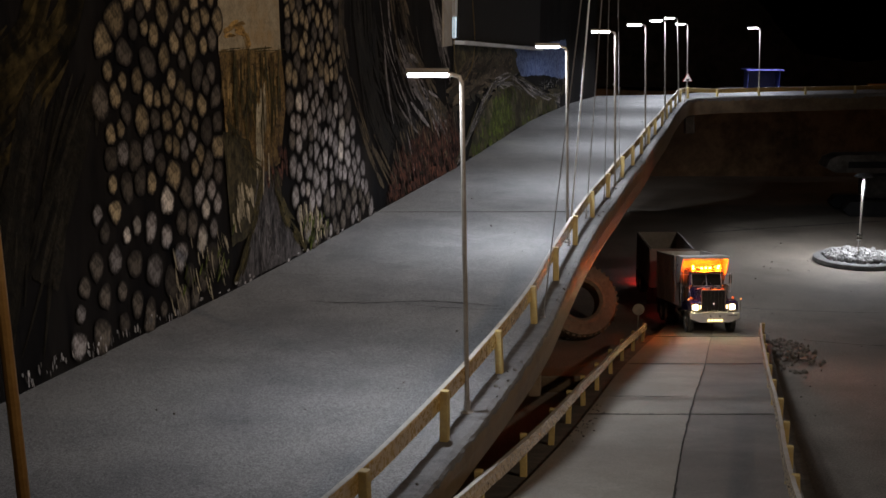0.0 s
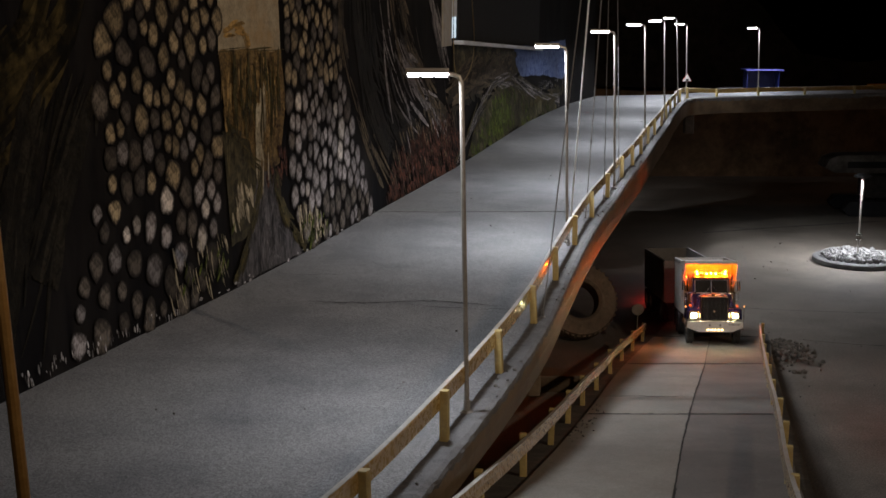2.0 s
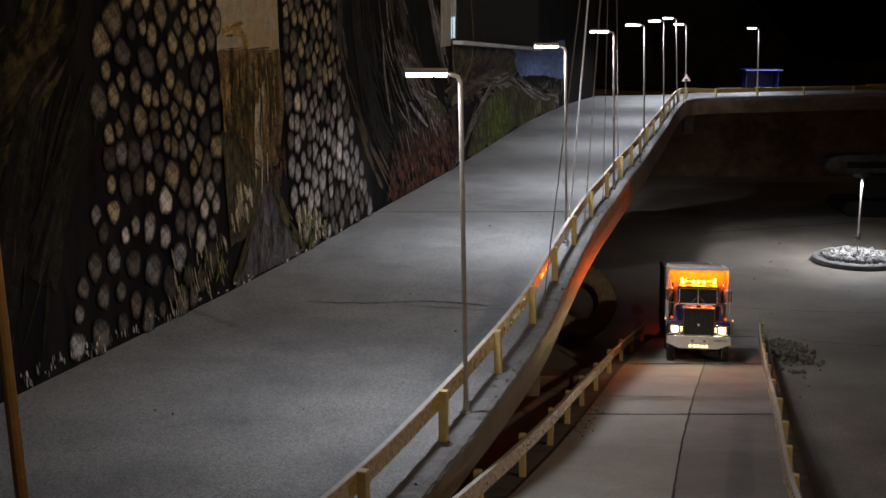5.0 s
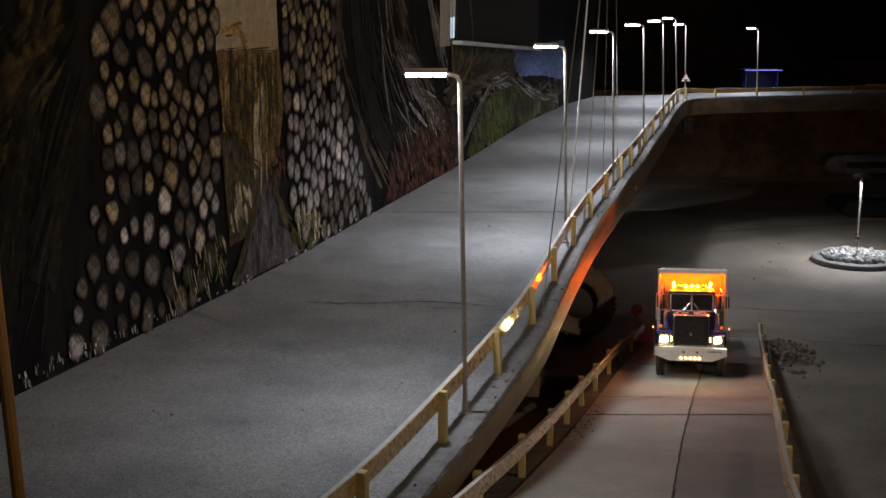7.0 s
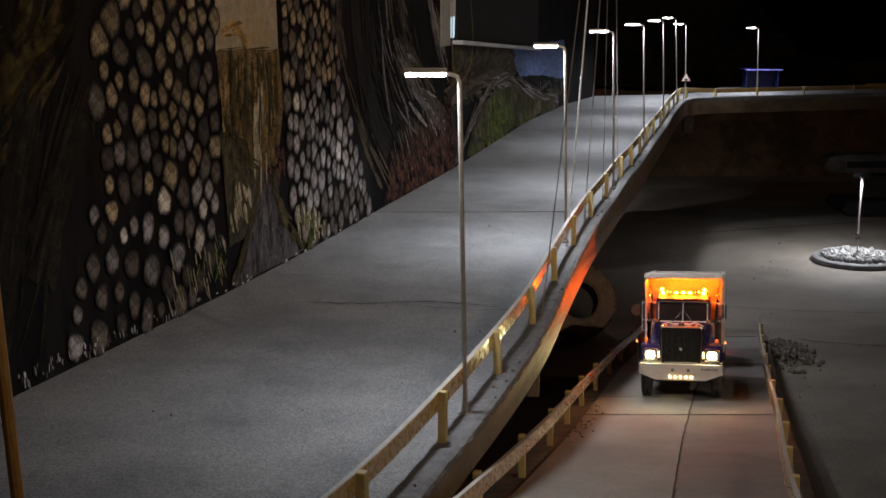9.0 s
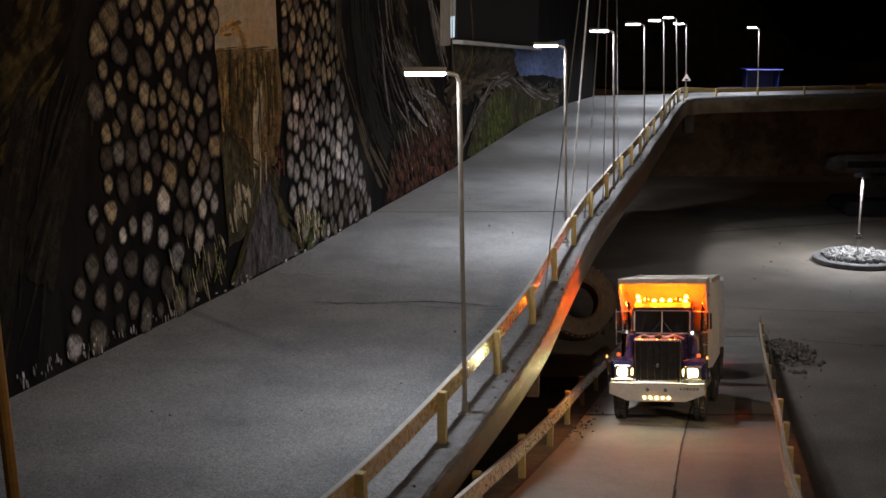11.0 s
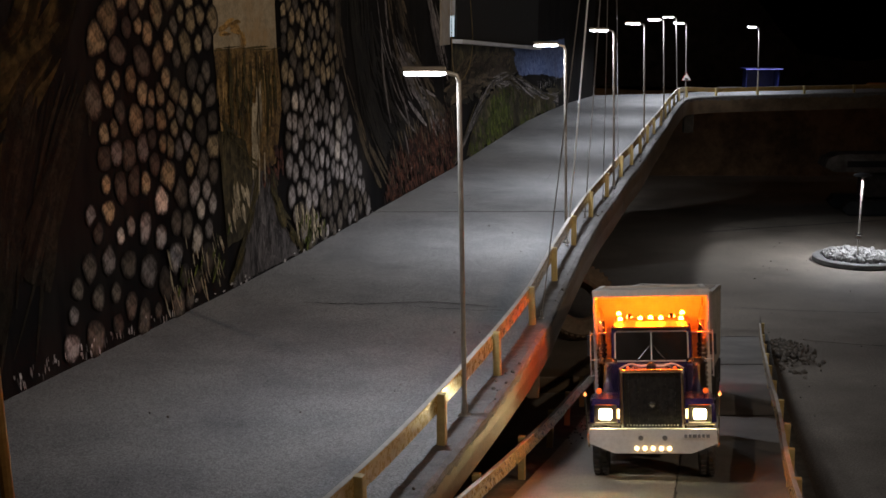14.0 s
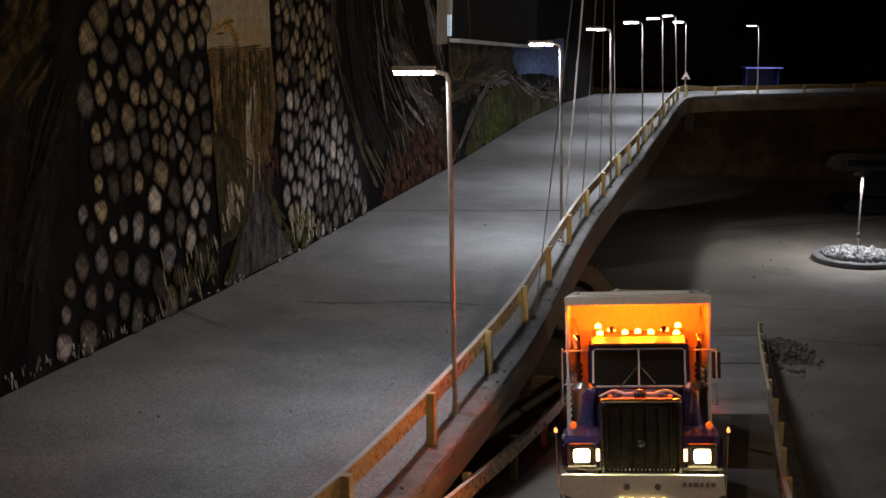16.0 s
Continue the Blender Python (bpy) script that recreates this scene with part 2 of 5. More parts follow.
# upper road: three cast slabs between the painted wall and the kerb
rail = [(p.x, p.y) for p in smooth_line([(x, y, 0) for x, y in RAIL_LINE], 0.1)]
rail_k = [(p.x, p.y) for p in smooth_line([(x, y, 0) for x, y in RAIL_LINE], 0.014)]
edge = offset_line(rail, 0.012)
outer = offset_line(rail, 0.052)


def cut_line(line, y0, y1):
    """The stretch of a line between two y values, ends cut exactly."""
    ys = [p[1] for p in line]
    xs = [p[0] for p in line]
    out = [(float(np.interp(y0, ys, xs)), y0)]
    out += [p for p in line if y0 < p[1] < y1]
    return out + [(float(np.interp(y1, ys, xs)), y1)]


deck = thing("upper_road", pose(0, 0, 0), "raised grey cast road with pale tyre traces", "road", kind="structure")
for y0, y1 in ((0.5, 3.158), (3.17, 6.2)):
    left = cut_line(WALL_LINE, y0, y1)
    right = cut_line(edge, y0, y1)
    part("slab", prism(bmesh.new(), right + left[::-1], DECK - 0.05, DECK), ASPHALT, deck)
right = [(float(np.interp(6.205, [p[1] for p in edge], [p[0] for p in edge])), 6.205)] + [p for p in edge if p[1] > 6.205]
far = right + [(3.1, 8.0), (1.75, 7.78), (1.6, 7.42), (1.35, 7.22), (0.87, 7.1), (0.862, 7.05), (0.65, 6.519), (float(np.interp(6.205, [5.55, 6.519], [0.379, 0.651])), 6.205)]
part("slab", prism(bmesh.new(), far, DECK - 0.05, DECK - 0.002), ASPHALT, deck)
part("joint_filler", prism(bmesh.new(), cut_line(edge, 3.1, 3.22) + cut_line(WALL_LINE, 3.1, 3.22)[::-1], DECK - 0.045, DECK - 0.0015), CRACK, deck, "dark joint between slabs")
kerb_path = [Vector((x, y, DECK)) for x, y in rail_k]
bm = bmesh.new()
sweep(bm, kerb_path, [(0.0125, -0.06), (0.0125, 0.001), (-0.008, 0.0015), (-0.008, 0.004), (0.02, 0.005), (0.0265, 0.002), (0.0275, -0.004), (0.0245, -0.01), (0.019, -0.06)])
rnd = random.Random(4)
for v in bm.verts:
    if v.co.z > DECK - 0.02:
        v.co += Vector((rnd.uniform(-1, 1), rnd.uniform(-1, 1), rnd.uniform(-1, 1))) * 0.0011


def deepen(bm):
    """The edge of the raised road is shallow at its near end and deeper along the span."""
    for v in bm.verts:
        if v.co.z < DECK - 0.015:
            k = float(np.interp(v.co.y, (1.5, 2.4, 4.0, 6.6), (0.68, 0.95, 1.22, 1.15)))
            v.co.z = DECK + (v.co.z - DECK) * k


deepen(bm)
part("kerb", bm, CURB, deck, "crumbly pale cement kerb strip")
bm = bmesh.new()
sweep(bm, kerb_path, [(0.0, -0.078), (0.0, -0.06), (0.02, -0.06), (0.02, -0.011), (0.0235, -0.011), (0.025, -0.04), (0.023, -0.078)])
deepen(bm)
part("fascia", bm, FASCIA, deck, "plastered slab edge with stains")


def crack(pts, width, z, parent, seed):
    r = random.Random(seed)
    bm = bmesh.new()
    prev = None
    line = smooth_line([(x, y, 0) for x, y in pts], 0.012)
    for i, p in enumerate(line):
        zz = z(p.y) if callable(z) else z
        w = width * r.uniform(0.3, 1.0) * min(1, 0.2 + i / 6, 0.2 + (len(line) - i) / 6)
        o = r.uniform(-1, 1) * 0.004
        row = (bm.verts.new((p.x, p.y + o - w, zz)), bm.verts.new((p.x, p.y + o + w, zz)))
        if prev:
            bm.faces.new((prev[0], row[0], row[1], prev[1]))
        prev = row
    return part("crack", bm, CRACK, parent, "jagged hairline crack")


crack([(-0.26, 2.19), (-0.15, 2.175), (-0.03, 2.19), (0.1, 2.15)], 0.003, DECK + 0.0012, deck, 1)
crack([(-0.06, 2.16), (0.06, 2.13), (0.15, 2.14)], 0.002, DECK + 0.0012, deck, 2)
crack([(-0.35, 2.42), (-0.25, 2.41), (-0.18, 2.42)], 0.0012, DECK + 0.0012, deck, 3)

part("bracket", block(bmesh.new(), (0.152, 1.98, DECK - 0.085), (0.022, 0.03, 0.05), 0.004), FASCIA, deck, "short plastered stub")

# column cut to a dark-coloured stub, its shaded foot left out
part("bracket", block(bmesh.new(), (1.4, 6.97, DECK - 0.14), (0.055, 0.05, 0.13), 0.006), BED, deck, "short plastered stub")

# ---------------------------------------------------------------- lower ramp
LEFT_EDGE = [(-0.3, 0.9), (-0.06, 1.25), (0.05, 1.5), (0.094, 1.633), (0.167, 1.93), (0.251, 2.27), (0.346, 2.671), (0.45, 3.13), (0.532, 3.482), (0.62, 3.83), (0.717, 4.18), (0.84, 4.6), (0.942, 4.956), (1.0, 5.2)]
RIGHT_EDGE = [(0.365, 0.9), (0.44, 1.29), (0.485, 1.5), (0.54, 1.74), (0.61, 2.02), (0.685, 2.33), (0.762, 2.65), (0.84, 2.97), (0.92, 3.29), (1.0, 3.61), (1.085, 3.95), (1.195, 4.38), (1.27, 4.7), (1.39, 5.2)]
MID = [(0.14, 0.9), (0.24, 1.25), (0.328, 1.633), (0.395, 1.93), (0.466, 2.236), (0.609, 2.82), (0.776, 3.482), (0.88, 3.92), (0.992, 4.375), (1.07, 4.7), (1.18, 5.2)]
ramp = thing("ramp_road", pose(0, 0, 0), "sloping concrete ramp of pale and dark slabs", "road", kind="structure")
CUTS = [0.95, 2.5, 3.567, 4.45, 5.15]


def ramp_slab(a, b, y0, y1, material, name="slab", top=0.0, deep=0.05):
    n = max(2, round((y1 - y0) / 0.1))
    ys = [y0 + (y1 - y0) * k / n for k in range(n + 1)]
    bm = bmesh.new()
    rows = []
    for y in ys:
        xa = float(np.interp(y, [p[1] for p in a], [p[0] for p in a]))
        xb = float(np.interp(y, [p[1] for p in b], [p[0] for p in b]))
        z = ramp_z(y) + top
        rows.append([bm.verts.new(q) for q in ((xa, y, z - deep), (xa, y, z), (xb, y, z), (xb, y, z - deep))])
    for u, v in zip(rows, rows[1:]):
        for k in range(4):
            bm.faces.new((u[k], u[(k + 1) % 4], v[(k + 1) % 4], v[k]))
    bm.faces.new(rows[0])
    bm.faces.new(rows[-1][::-1])
    return part(name, bm, material, ramp)


for y0, y1 in zip(CUTS, CUTS[1:]):
    foot = y0 > 4
    ramp_slab(LEFT_EDGE, offset_line(MID, -0.0011), y0 + 0.005, y1 - 0.005, FLOOR if foot else SLAB_LIGHT)
    ramp_slab(offset_line(MID, 0.0011), RIGHT_EDGE, y0 + 0.005, y1 - 0.005, FLOOR if foot else SLAB_DARK)
ramp_slab(offset_line(LEFT_EDGE, -0.05), offset_line(RIGHT_EDGE, 0.02), 0.95, 4.6, BED, "ramp_bed", -0.008, 0.045)
# the ramp's side walls down to the floor
for line, d in ((LEFT_EDGE, -0.036), (RIGHT_EDGE, 0.006)):
    ln = cut_line(offset_line(line, d), 0.95, 4.55)
    bm = bmesh.new()
    prism(bm, [(x - 0.012, y) for x, y in ln] + [(x + 0.012, y) for x, y in ln[::-1]], 0.0, lambda x, y: max(ramp_z(y) - 0.05, 0.001))
    part("side_wall", bm, FASCIA, ramp)


def seam(pts, width, seed, name="joint"):
    """A ragged dirt-filled joint that follows a line over the ramp."""
    r = random.Random(seed)
    bm = bmesh.new()
    prev = None
    line = smooth_line([(x, y, 0) for x, y in pts], 0.009)
    o = 0.0
    for i, p in enumerate(line):
        q = line[min(i + 1, len(line) - 1)] - line[max(i - 1, 0)]
        side = Vector((q.y, -q.x, 0)).normalized()
        o = o * 0.8 + r.uniform(-1, 1) * min(width, 0.004) * 0.35
        w = width * r.choice((0.35, 0.6, 0.8, 1.0, 1.3)) * 0.5
        row = []
        for e in (o - w, o + w):
            c = p + side * e
            row.append(bm.verts.new((c.x, c.y, ramp_z(c.y) + 0.0009)))
        if prev:
            bm.faces.new((prev[0], row[0], row[1], prev[1]))
        prev = row
    return part(name, bm, CRACK, ramp, "ragged dark joint")


def across(y, lo=0.0, hi=1.0):
    xa = float(np.interp(y, [p[1] for p in LEFT_EDGE], [p[0] for p in LEFT_EDGE]))
    xb = float(np.interp(y, [p[1] for p in RIGHT_EDGE], [p[0] for p in RIGHT_EDGE]))
    return [(xa + (xb - xa) * k, y + 0.004 * math.sin(k * 9)) for k in (lo, lo * 0.6 + hi * 0.4, lo * 0.3 + hi * 0.7, hi)]


seam([p for p in MID if 1.2 < p[1] < 4.4], 0.0026, 81)
seam([p for p in MID if 2.2 < p[1] < 3.6], 0.0042, 82)
for y, w in ((2.5, 0.015), (3.567, 0.011), (4.45, 0.01)):
    seam(across(y, 0.01, 0.99), w, int(y * 10))
seam(across(2.79, 0.02, 0.5), 0.003, 83, "crack")
seam(across(3.2, 0.1, 0.6), 0.002, 84, "crack")
crack([(0.37, 2.78), (0.46, 2.79), (0.56, 2.77)], 0.0015, lambda y: ramp_z(y) + 0.0012, ramp, 5)
crack([(0.94, 3.9), (0.955, 4.05), (0.99, 4.2)], 0.003, lambda y: ramp_z(y) + 0.0012, ramp, 6)


# ---------------------------------------------------------------- guard rails
BEAM = [(-0.0034, -0.023), (0.003, -0.023), (0.0044, -0.0205), (0.004, -0.0175), (0.0014, -0.0128), (0.0014, -0.0108), (0.0044, -0.0078), (0.0041, -0.0045), (0.0026, 0.0), (-0.0028, 0.0), (-0.0036, -0.0008)]
TOP_EDGE = [(-0.0031, 0.0002), (0.0031, 0.0002), (0.0031, 0.001), (-0.0031, 0.001)]


def guard_rail(label, posts, zf, side, height=0.066):
    """posts: (x, y) along the rail. side: +1 where the beam lies to the right of the walk along the posts."""
    ob = thing("guard_rail", pose(0, 0, 0), label, "guard rail", "guard rails")
    r = random.Random(len(posts))
    me = None
    for i, (x, y) in enumerate(posts):
        a, b = posts[max(i - 1, 0)], posts[min(i + 1, len(posts) - 1)]
        turn = math.atan2(b[1] - a[1], b[0] - a[0])
        if me is None:
            bm = bmesh.new()
            block(bm, (0, 0, (height - 0.012) / 2), (0.011, 0.011, height + 0.012), 0.0015)
            p = part("post", bm, POSTPAINT, ob)
            me = p.data
        else:
            p = new("post", me)
            p.parent = ob
        p.matrix_basis = Matrix.Translation((x, y, zf(x, y))) @ Euler((r.uniform(-0.05, 0.05), r.uniform(-0.05, 0.05), turn)).to_matrix().to_4x4()
    line = smooth_line([(x, y, zf(x, y) + height - 0.002) for x, y in posts], 0.06)
    bm = bmesh.new()
    prof = [(side * (0.0085 + a), b) for a, b in BEAM]
    sweep(bm, line, prof)
    part("beam", bm, RAILPAINT, ob, "worn ochre grooved beam", smooth=True)
    part("top_edge", sweep(bmesh.new(), line, [(side * (0.0085 + a), b) for a, b in TOP_EDGE]), WORN, ob, "whitish worn top edge")
    bolt = None
    for i, (x, y) in enumerate(posts):
        a, b = posts[max(i - 1, 0)], posts[min(i + 1, len(posts) - 1)]
        d = Vector((b[0] - a[0], b[1] - a[1])).normalized()
        for k in (-1, 1):
            if bolt is None:
                bo = part("bolt", lathe(bmesh.new(), [(0.0004, 0.0), (0.0016, 0.0), (0.0016, 0.0008), (0.0004, 0.0014)], 8, Matrix.Rotation(radians(90), 4, "Y")), CRACK, ob, "dark bolt head")
                bolt = bo.data
            else:
                bo = new("bolt", bolt)
                bo.parent = ob
            off = side * 0.0117
            bo.matrix_basis = Matrix.Translation((x + d.y * off + d.x * k * 0.012, y - d.x * off + d.y * k * 0.012, zf(x, y) + height - 0.013)) @ Matrix.Rotation(math.atan2(-d.x * side, d.y * side), 4, "Z")
    return ob


guard_rail("worn ochre guard rail along the upper road's kerb", RAIL_LINE, lambda x, y: DECK + 0.004 - 0.02 * min(max((x - 1.3) / 0.25, 0.0), 1.0), -1)
L_POSTS = [(-0.15, 1.0), (-0.04, 1.2), (0.0485, 1.51), (0.127, 1.84), (0.2, 2.16), (0.259, 2.42), (0.321, 2.69), (0.389, 2.97), (0.478, 3.36), (0.568, 3.74), (0.648, 4.03), (0.733, 4.34)]
guard_rail("worn ochre guard rail along the ramp beside the drop", L_POSTS, lambda x, y: ramp_z(y) - 0.006, 1, 0.07)
R_POSTS = [(0.368, 1.08), (0.416, 1.29), (0.464, 1.5), (0.524, 1.74), (0.597, 2.02), (0.675, 2.33), (0.752, 2.65), (0.83, 2.97), (0.91, 3.29), (0.99, 3.61), (1.075, 3.95), (1.185, 4.38)]
guard_rail("worn ochre guard rail along the ramp's open side", R_POSTS, lambda x, y: ramp_z(y) - 0.006, -1)

# ---------------------------------------------------------------- street lamps
LEDOFF = surface("unlit_diffuser", (0.6, 0.6, 0.58), (0.7, 0.7, 0.68), 30, 0.4, bump=0)
LEDGLOW = glow("white_led", (0.9, 0.94, 1.0), 40.0)
# base x and y, sideways lean of the top, height
LAMPS = [(-0.289, 0.8, -0.017, 0.458), (0.0305, 1.564, -0.009, 0.457), (0.283, 2.751, -0.0105, 0.447), (0.506, 3.582, -0.0115, 0.458), (0.763, 4.615, -0.013, 0.456),
         (1.008, 5.573, -0.0155, 0.454), (1.245, 6.5, -0.023, 0.452), (1.362, 6.88, -0.011, 0.413), (1.872, 7.3, -0.01, 0.382)]


def street_lamp(x, y, lean, h):
    lit = y > 1
    ob = thing("street_lamp", pose(x, y, DECK), "slim steel street lamp with a glowing white bar head" if lit else "slim unlit street lamp close to the camera, its pole coloured ochre-brown as if warmly lit", "street lamp", "street lamps on the upper road")
    bars = [(0, 0, 0), (lean * 0.45, 0, 0.2), (lean, 0, h - 0.012), (lean - 0.003, 0, h - 0.004), (lean - 0.012, 0, h - 0.001), (lean - 0.02, 0, h)]
    part("pole", tube(bmesh.new(), bars, 0.0034 if lit else 0.0046, 10, 0.003 if lit else 0.0042), STEEL if lit else WARMPOLE, ob, smooth=True)
    part("base_flange", lathe(bmesh.new(), [(0.009, 0.0), (0.009, 0.004), (0.0045, 0.006), (0.0045, 0.02)], 12), STEEL, ob)
    part("head", block(bmesh.new(), (lean - 0.044, 0, h + 0.004), (0.056, 0.016, 0.006), 0.002), STEEL, ob)
    bm = bmesh.new()
    for k in range(3):
        block(bm, (lean - 0.061 + 0.0175 * k, 0, h - 0.0005), (0.0165, 0.0135, 0.007), 0.002)
    part("led_bar", bm, LEDGLOW if lit else LEDOFF, ob, "glowing white light bar" if lit else "unlit light bar")
    return ob


def lamp_light(name, m, watts, size, colour, spot=None):
    data = bpy.data.lights.new(name, "SPOT" if spot else "AREA")
    data.energy, data.color = watts, colour
    if spot:
        data.spot_size, data.spot_blend, data.shadow_soft_size = radians(spot[0]), spot[1], size
    else:
        data.shape, data.size, data.size_y, data.spread = "RECTANGLE", size, 0.014, radians(150)
    ob = new(name, data)
    ob.matrix_basis = m
    return ob


for x, y, lean, h in LAMPS:
    street_lamp(x, y, lean, h)
    if y > 1:
        lamp_light("lamp_light", pose(x + lean - 0.044, y, DECK + h - 0.005), LAMP_WATTS * (0.46 if y < 2 else 1.0), 0.05, LED)

# ---------------------------------------------------------------- dump truck and trailer
BLUE = surface("violet_blue_lacquer", (0.022, 0.018, 0.075), (0.04, 0.032, 0.13), 30, 0.25, bump=0.05, coat=0.6, stain=(0.16, 0.12, 0.1), stain_scale=18, stain_amount=0.25)
CREAM = surface("off_white_paint", (0.62, 0.57, 0.5), (0.78, 0.74, 0.67), 25, 0.5, bump=0.08, stain=(0.45, 0.4, 0.33), stain_scale=12, stain_amount=0.35)
BOXWHITE = surface("dusty_white_box", (0.58, 0.54, 0.48), (0.74, 0.7, 0.63), 18, 0.6, bump=0.1, stain=(0.4, 0.36, 0.3), stain_scale=9, stain_amount=0.4)
VISOR = surface("tan_visor", (0.07, 0.055, 0.03), (0.13, 0.1, 0.06), 30, 0.5, bump=0.05)
# darker copy of the box paint: the trailer's shade put into its colour
BOXSHADED = surface("dusty_box_shaded", (0.24, 0.22, 0.19), (0.36, 0.33, 0.29), 18, 0.6, bump=0.1, stain=(0.14, 0.12, 0.1), stain_scale=9, stain_amount=0.5)
CHROME = surface("chrome", (0.7, 0.68, 0.65), (0.82, 0.81, 0.78), 12, 0.17, metal=1.0, bump=0.0, fine=2)
TRIM = surface("bright_trim", (0.6, 0.58, 0.54), (0.78, 0.76, 0.72), 15, 0.34, metal=0.55, bump=0.0, fine=2)
BLACK = surface("black_plastic", (0.012, 0.012, 0.012), (0.03, 0.03, 0.03), 60, 0.5, bump=0.1)
GRILLE = surface("dark_grille_mesh", (0.02, 0.02, 0.018), (0.06, 0.055, 0.05), 200, 0.4, metal=0.6, bump=0.3)
RUBBER = surface("dusty_tyre_rubber", (0.02, 0.019, 0.018), (0.06, 0.055, 0.05), 60, 0.85, bump=0.3, stain=(0.12, 0.11, 0.1), stain_scale=20, stain_amount=0.5)
GLASS = surface("dark_windscreen", (0.016, 0.013, 0.01), (0.03, 0.024, 0.02), 8, 0.12, bump=0.0, coat=0.8)
BADGE = surface("grey_bar", (0.16, 0.15, 0.14), (0.26, 0.25, 0.23), 50, 0.6, bump=0)
HEADGLOW = glow("headlight", (1.0, 0.85, 0.42), 240.0)
FOGGLOW = glow("fog_light", (1.0, 0.66, 0.28), 7.0)
AMBERGLOW = glow("amber_roof_light", (1.0, 0.104, 0.003), 1150.0)
TURNGLOW = glow("orange_turn_light", (1.0, 0.16, 0.02), 0.7)
TIPGLOW = glow("marker_tip", (1.0, 0.36, 0.1), 2.6)
REDTRAIL = glow("red_trailer_light", (1.0, 0.02, 0.015), 300.0)
REDGLOW = glow("red_tail_light", (1.0, 0.02, 0.015), 14.0)


def wheel(parent, x, y, r, w, dual, name="wheel"):
    """A spoked model-truck wheel: tyre with shoulder lugs, rim, hub."""
    ob = new(name)
    ob.empty_display_size = 0.01
    ob.parent = parent
    ob.location = (x, y, r)
    out = 1 if x > 0 else -1
    offs = (-0.013, 0.013) if dual else (0,)
    turn = Matrix.Rotation(radians(90), 4, "Y")
    for o in offs:
        h = w / 2
        bm = bmesh.new()
        lathe(bm, [(r * 0.56, -h * 0.8), (r * 0.8, -h), (r * 0.95, -h * 0.92), (r, -h * 0.7), (r, -h * 0.12), (r * 0.955, -h * 0.1), (r * 0.955, h * 0.1), (r, h * 0.12),
                   (r, h * 0.7), (r * 0.95, h * 0.92), (r * 0.8, h), (r * 0.56, h * 0.8), (r * 0.56, -h * 0.8)], 28)
        for k in range(28):
            a = k * 2 * math.pi / 28
            for s in (-1, 1):
                block(bm, (0, 0, 0), (0.004, r * 0.09, h * 0.55), 0, Matrix.Rotation(a + s * 0.05, 4, "Z") @ Matrix.Translation((r * 1.0, 0, s * h * 0.52)))
        bmesh.ops.transform(bm, matrix=Matrix.Translation((o, 0, 0)) @ turn, verts=bm.verts)
        part("tyre", bm, RUBBER, ob)
    bm = bmesh.new()
    lathe(bm, [(r * 0.6, -0.3 * w), (r * 0.6, 0.4 * w), (r * 0.53, 0.42 * w), (r * 0.5, 0.1 * w), (r * 0.25, 0.12 * w), (r * 0.22, 0.45 * w), (r * 0.1, 0.5 * w), (0.0004, 0.5 * w)], 24)
    for k in range(8):
        lathe(bm, [(r * 0.05, 0.1 * w), (r * 0.05, 0.22 * w), (0.0004, 0.24 * w)], 6, Matrix.Rotation(k * math.pi / 4, 4, "Z") @ Matrix.Translation((r * 0.38, 0, 0)))
    bmesh.ops.transform(bm, matrix=Matrix.Translation((out * (0.013 if dual else 0), 0, 0)) @ Matrix.Rotation(radians(90 * out), 4, "Y"), verts=bm.verts)
    part("rim", bm, CHROME, ob, "dull chrome rim", smooth=True)
    return ob


def side_plate(bm, outline, x0, x1):
    """A plate with an outline of (y, z), between two x values."""
    lo = [bm.verts.new((x0, y, z)) for y, z in outline]
    hi = [bm.verts.new((x1, y, z)) for y, z in outline]
    n = len(outline)
    for k in range(n):
        bm.faces.new((lo[k], lo[(k + 1) % n], hi[(k + 1) % n], hi[k]))
    bmesh.ops.triangulate(bm, faces=[bm.faces.new(hi), bm.faces.new(lo[::-1])])
    return bm


def front_plate(bm, outline, y0, y1):
    """A plate with an outline of (x, z), between two y values."""
    lo = [bm.verts.new((x, y0, z)) for x, z in outline]
    hi = [bm.verts.new((x, y1, z)) for x, z in outline]
    n = len(outline)
    for k in range(n):
        bm.faces.new((lo[k], lo[(k + 1) % n], hi[(k + 1) % n], hi[k]))
    bmesh.ops.triangulate(bm, faces=[bm.faces.new(hi), bm.faces.new(lo[::-1])])
    return bm


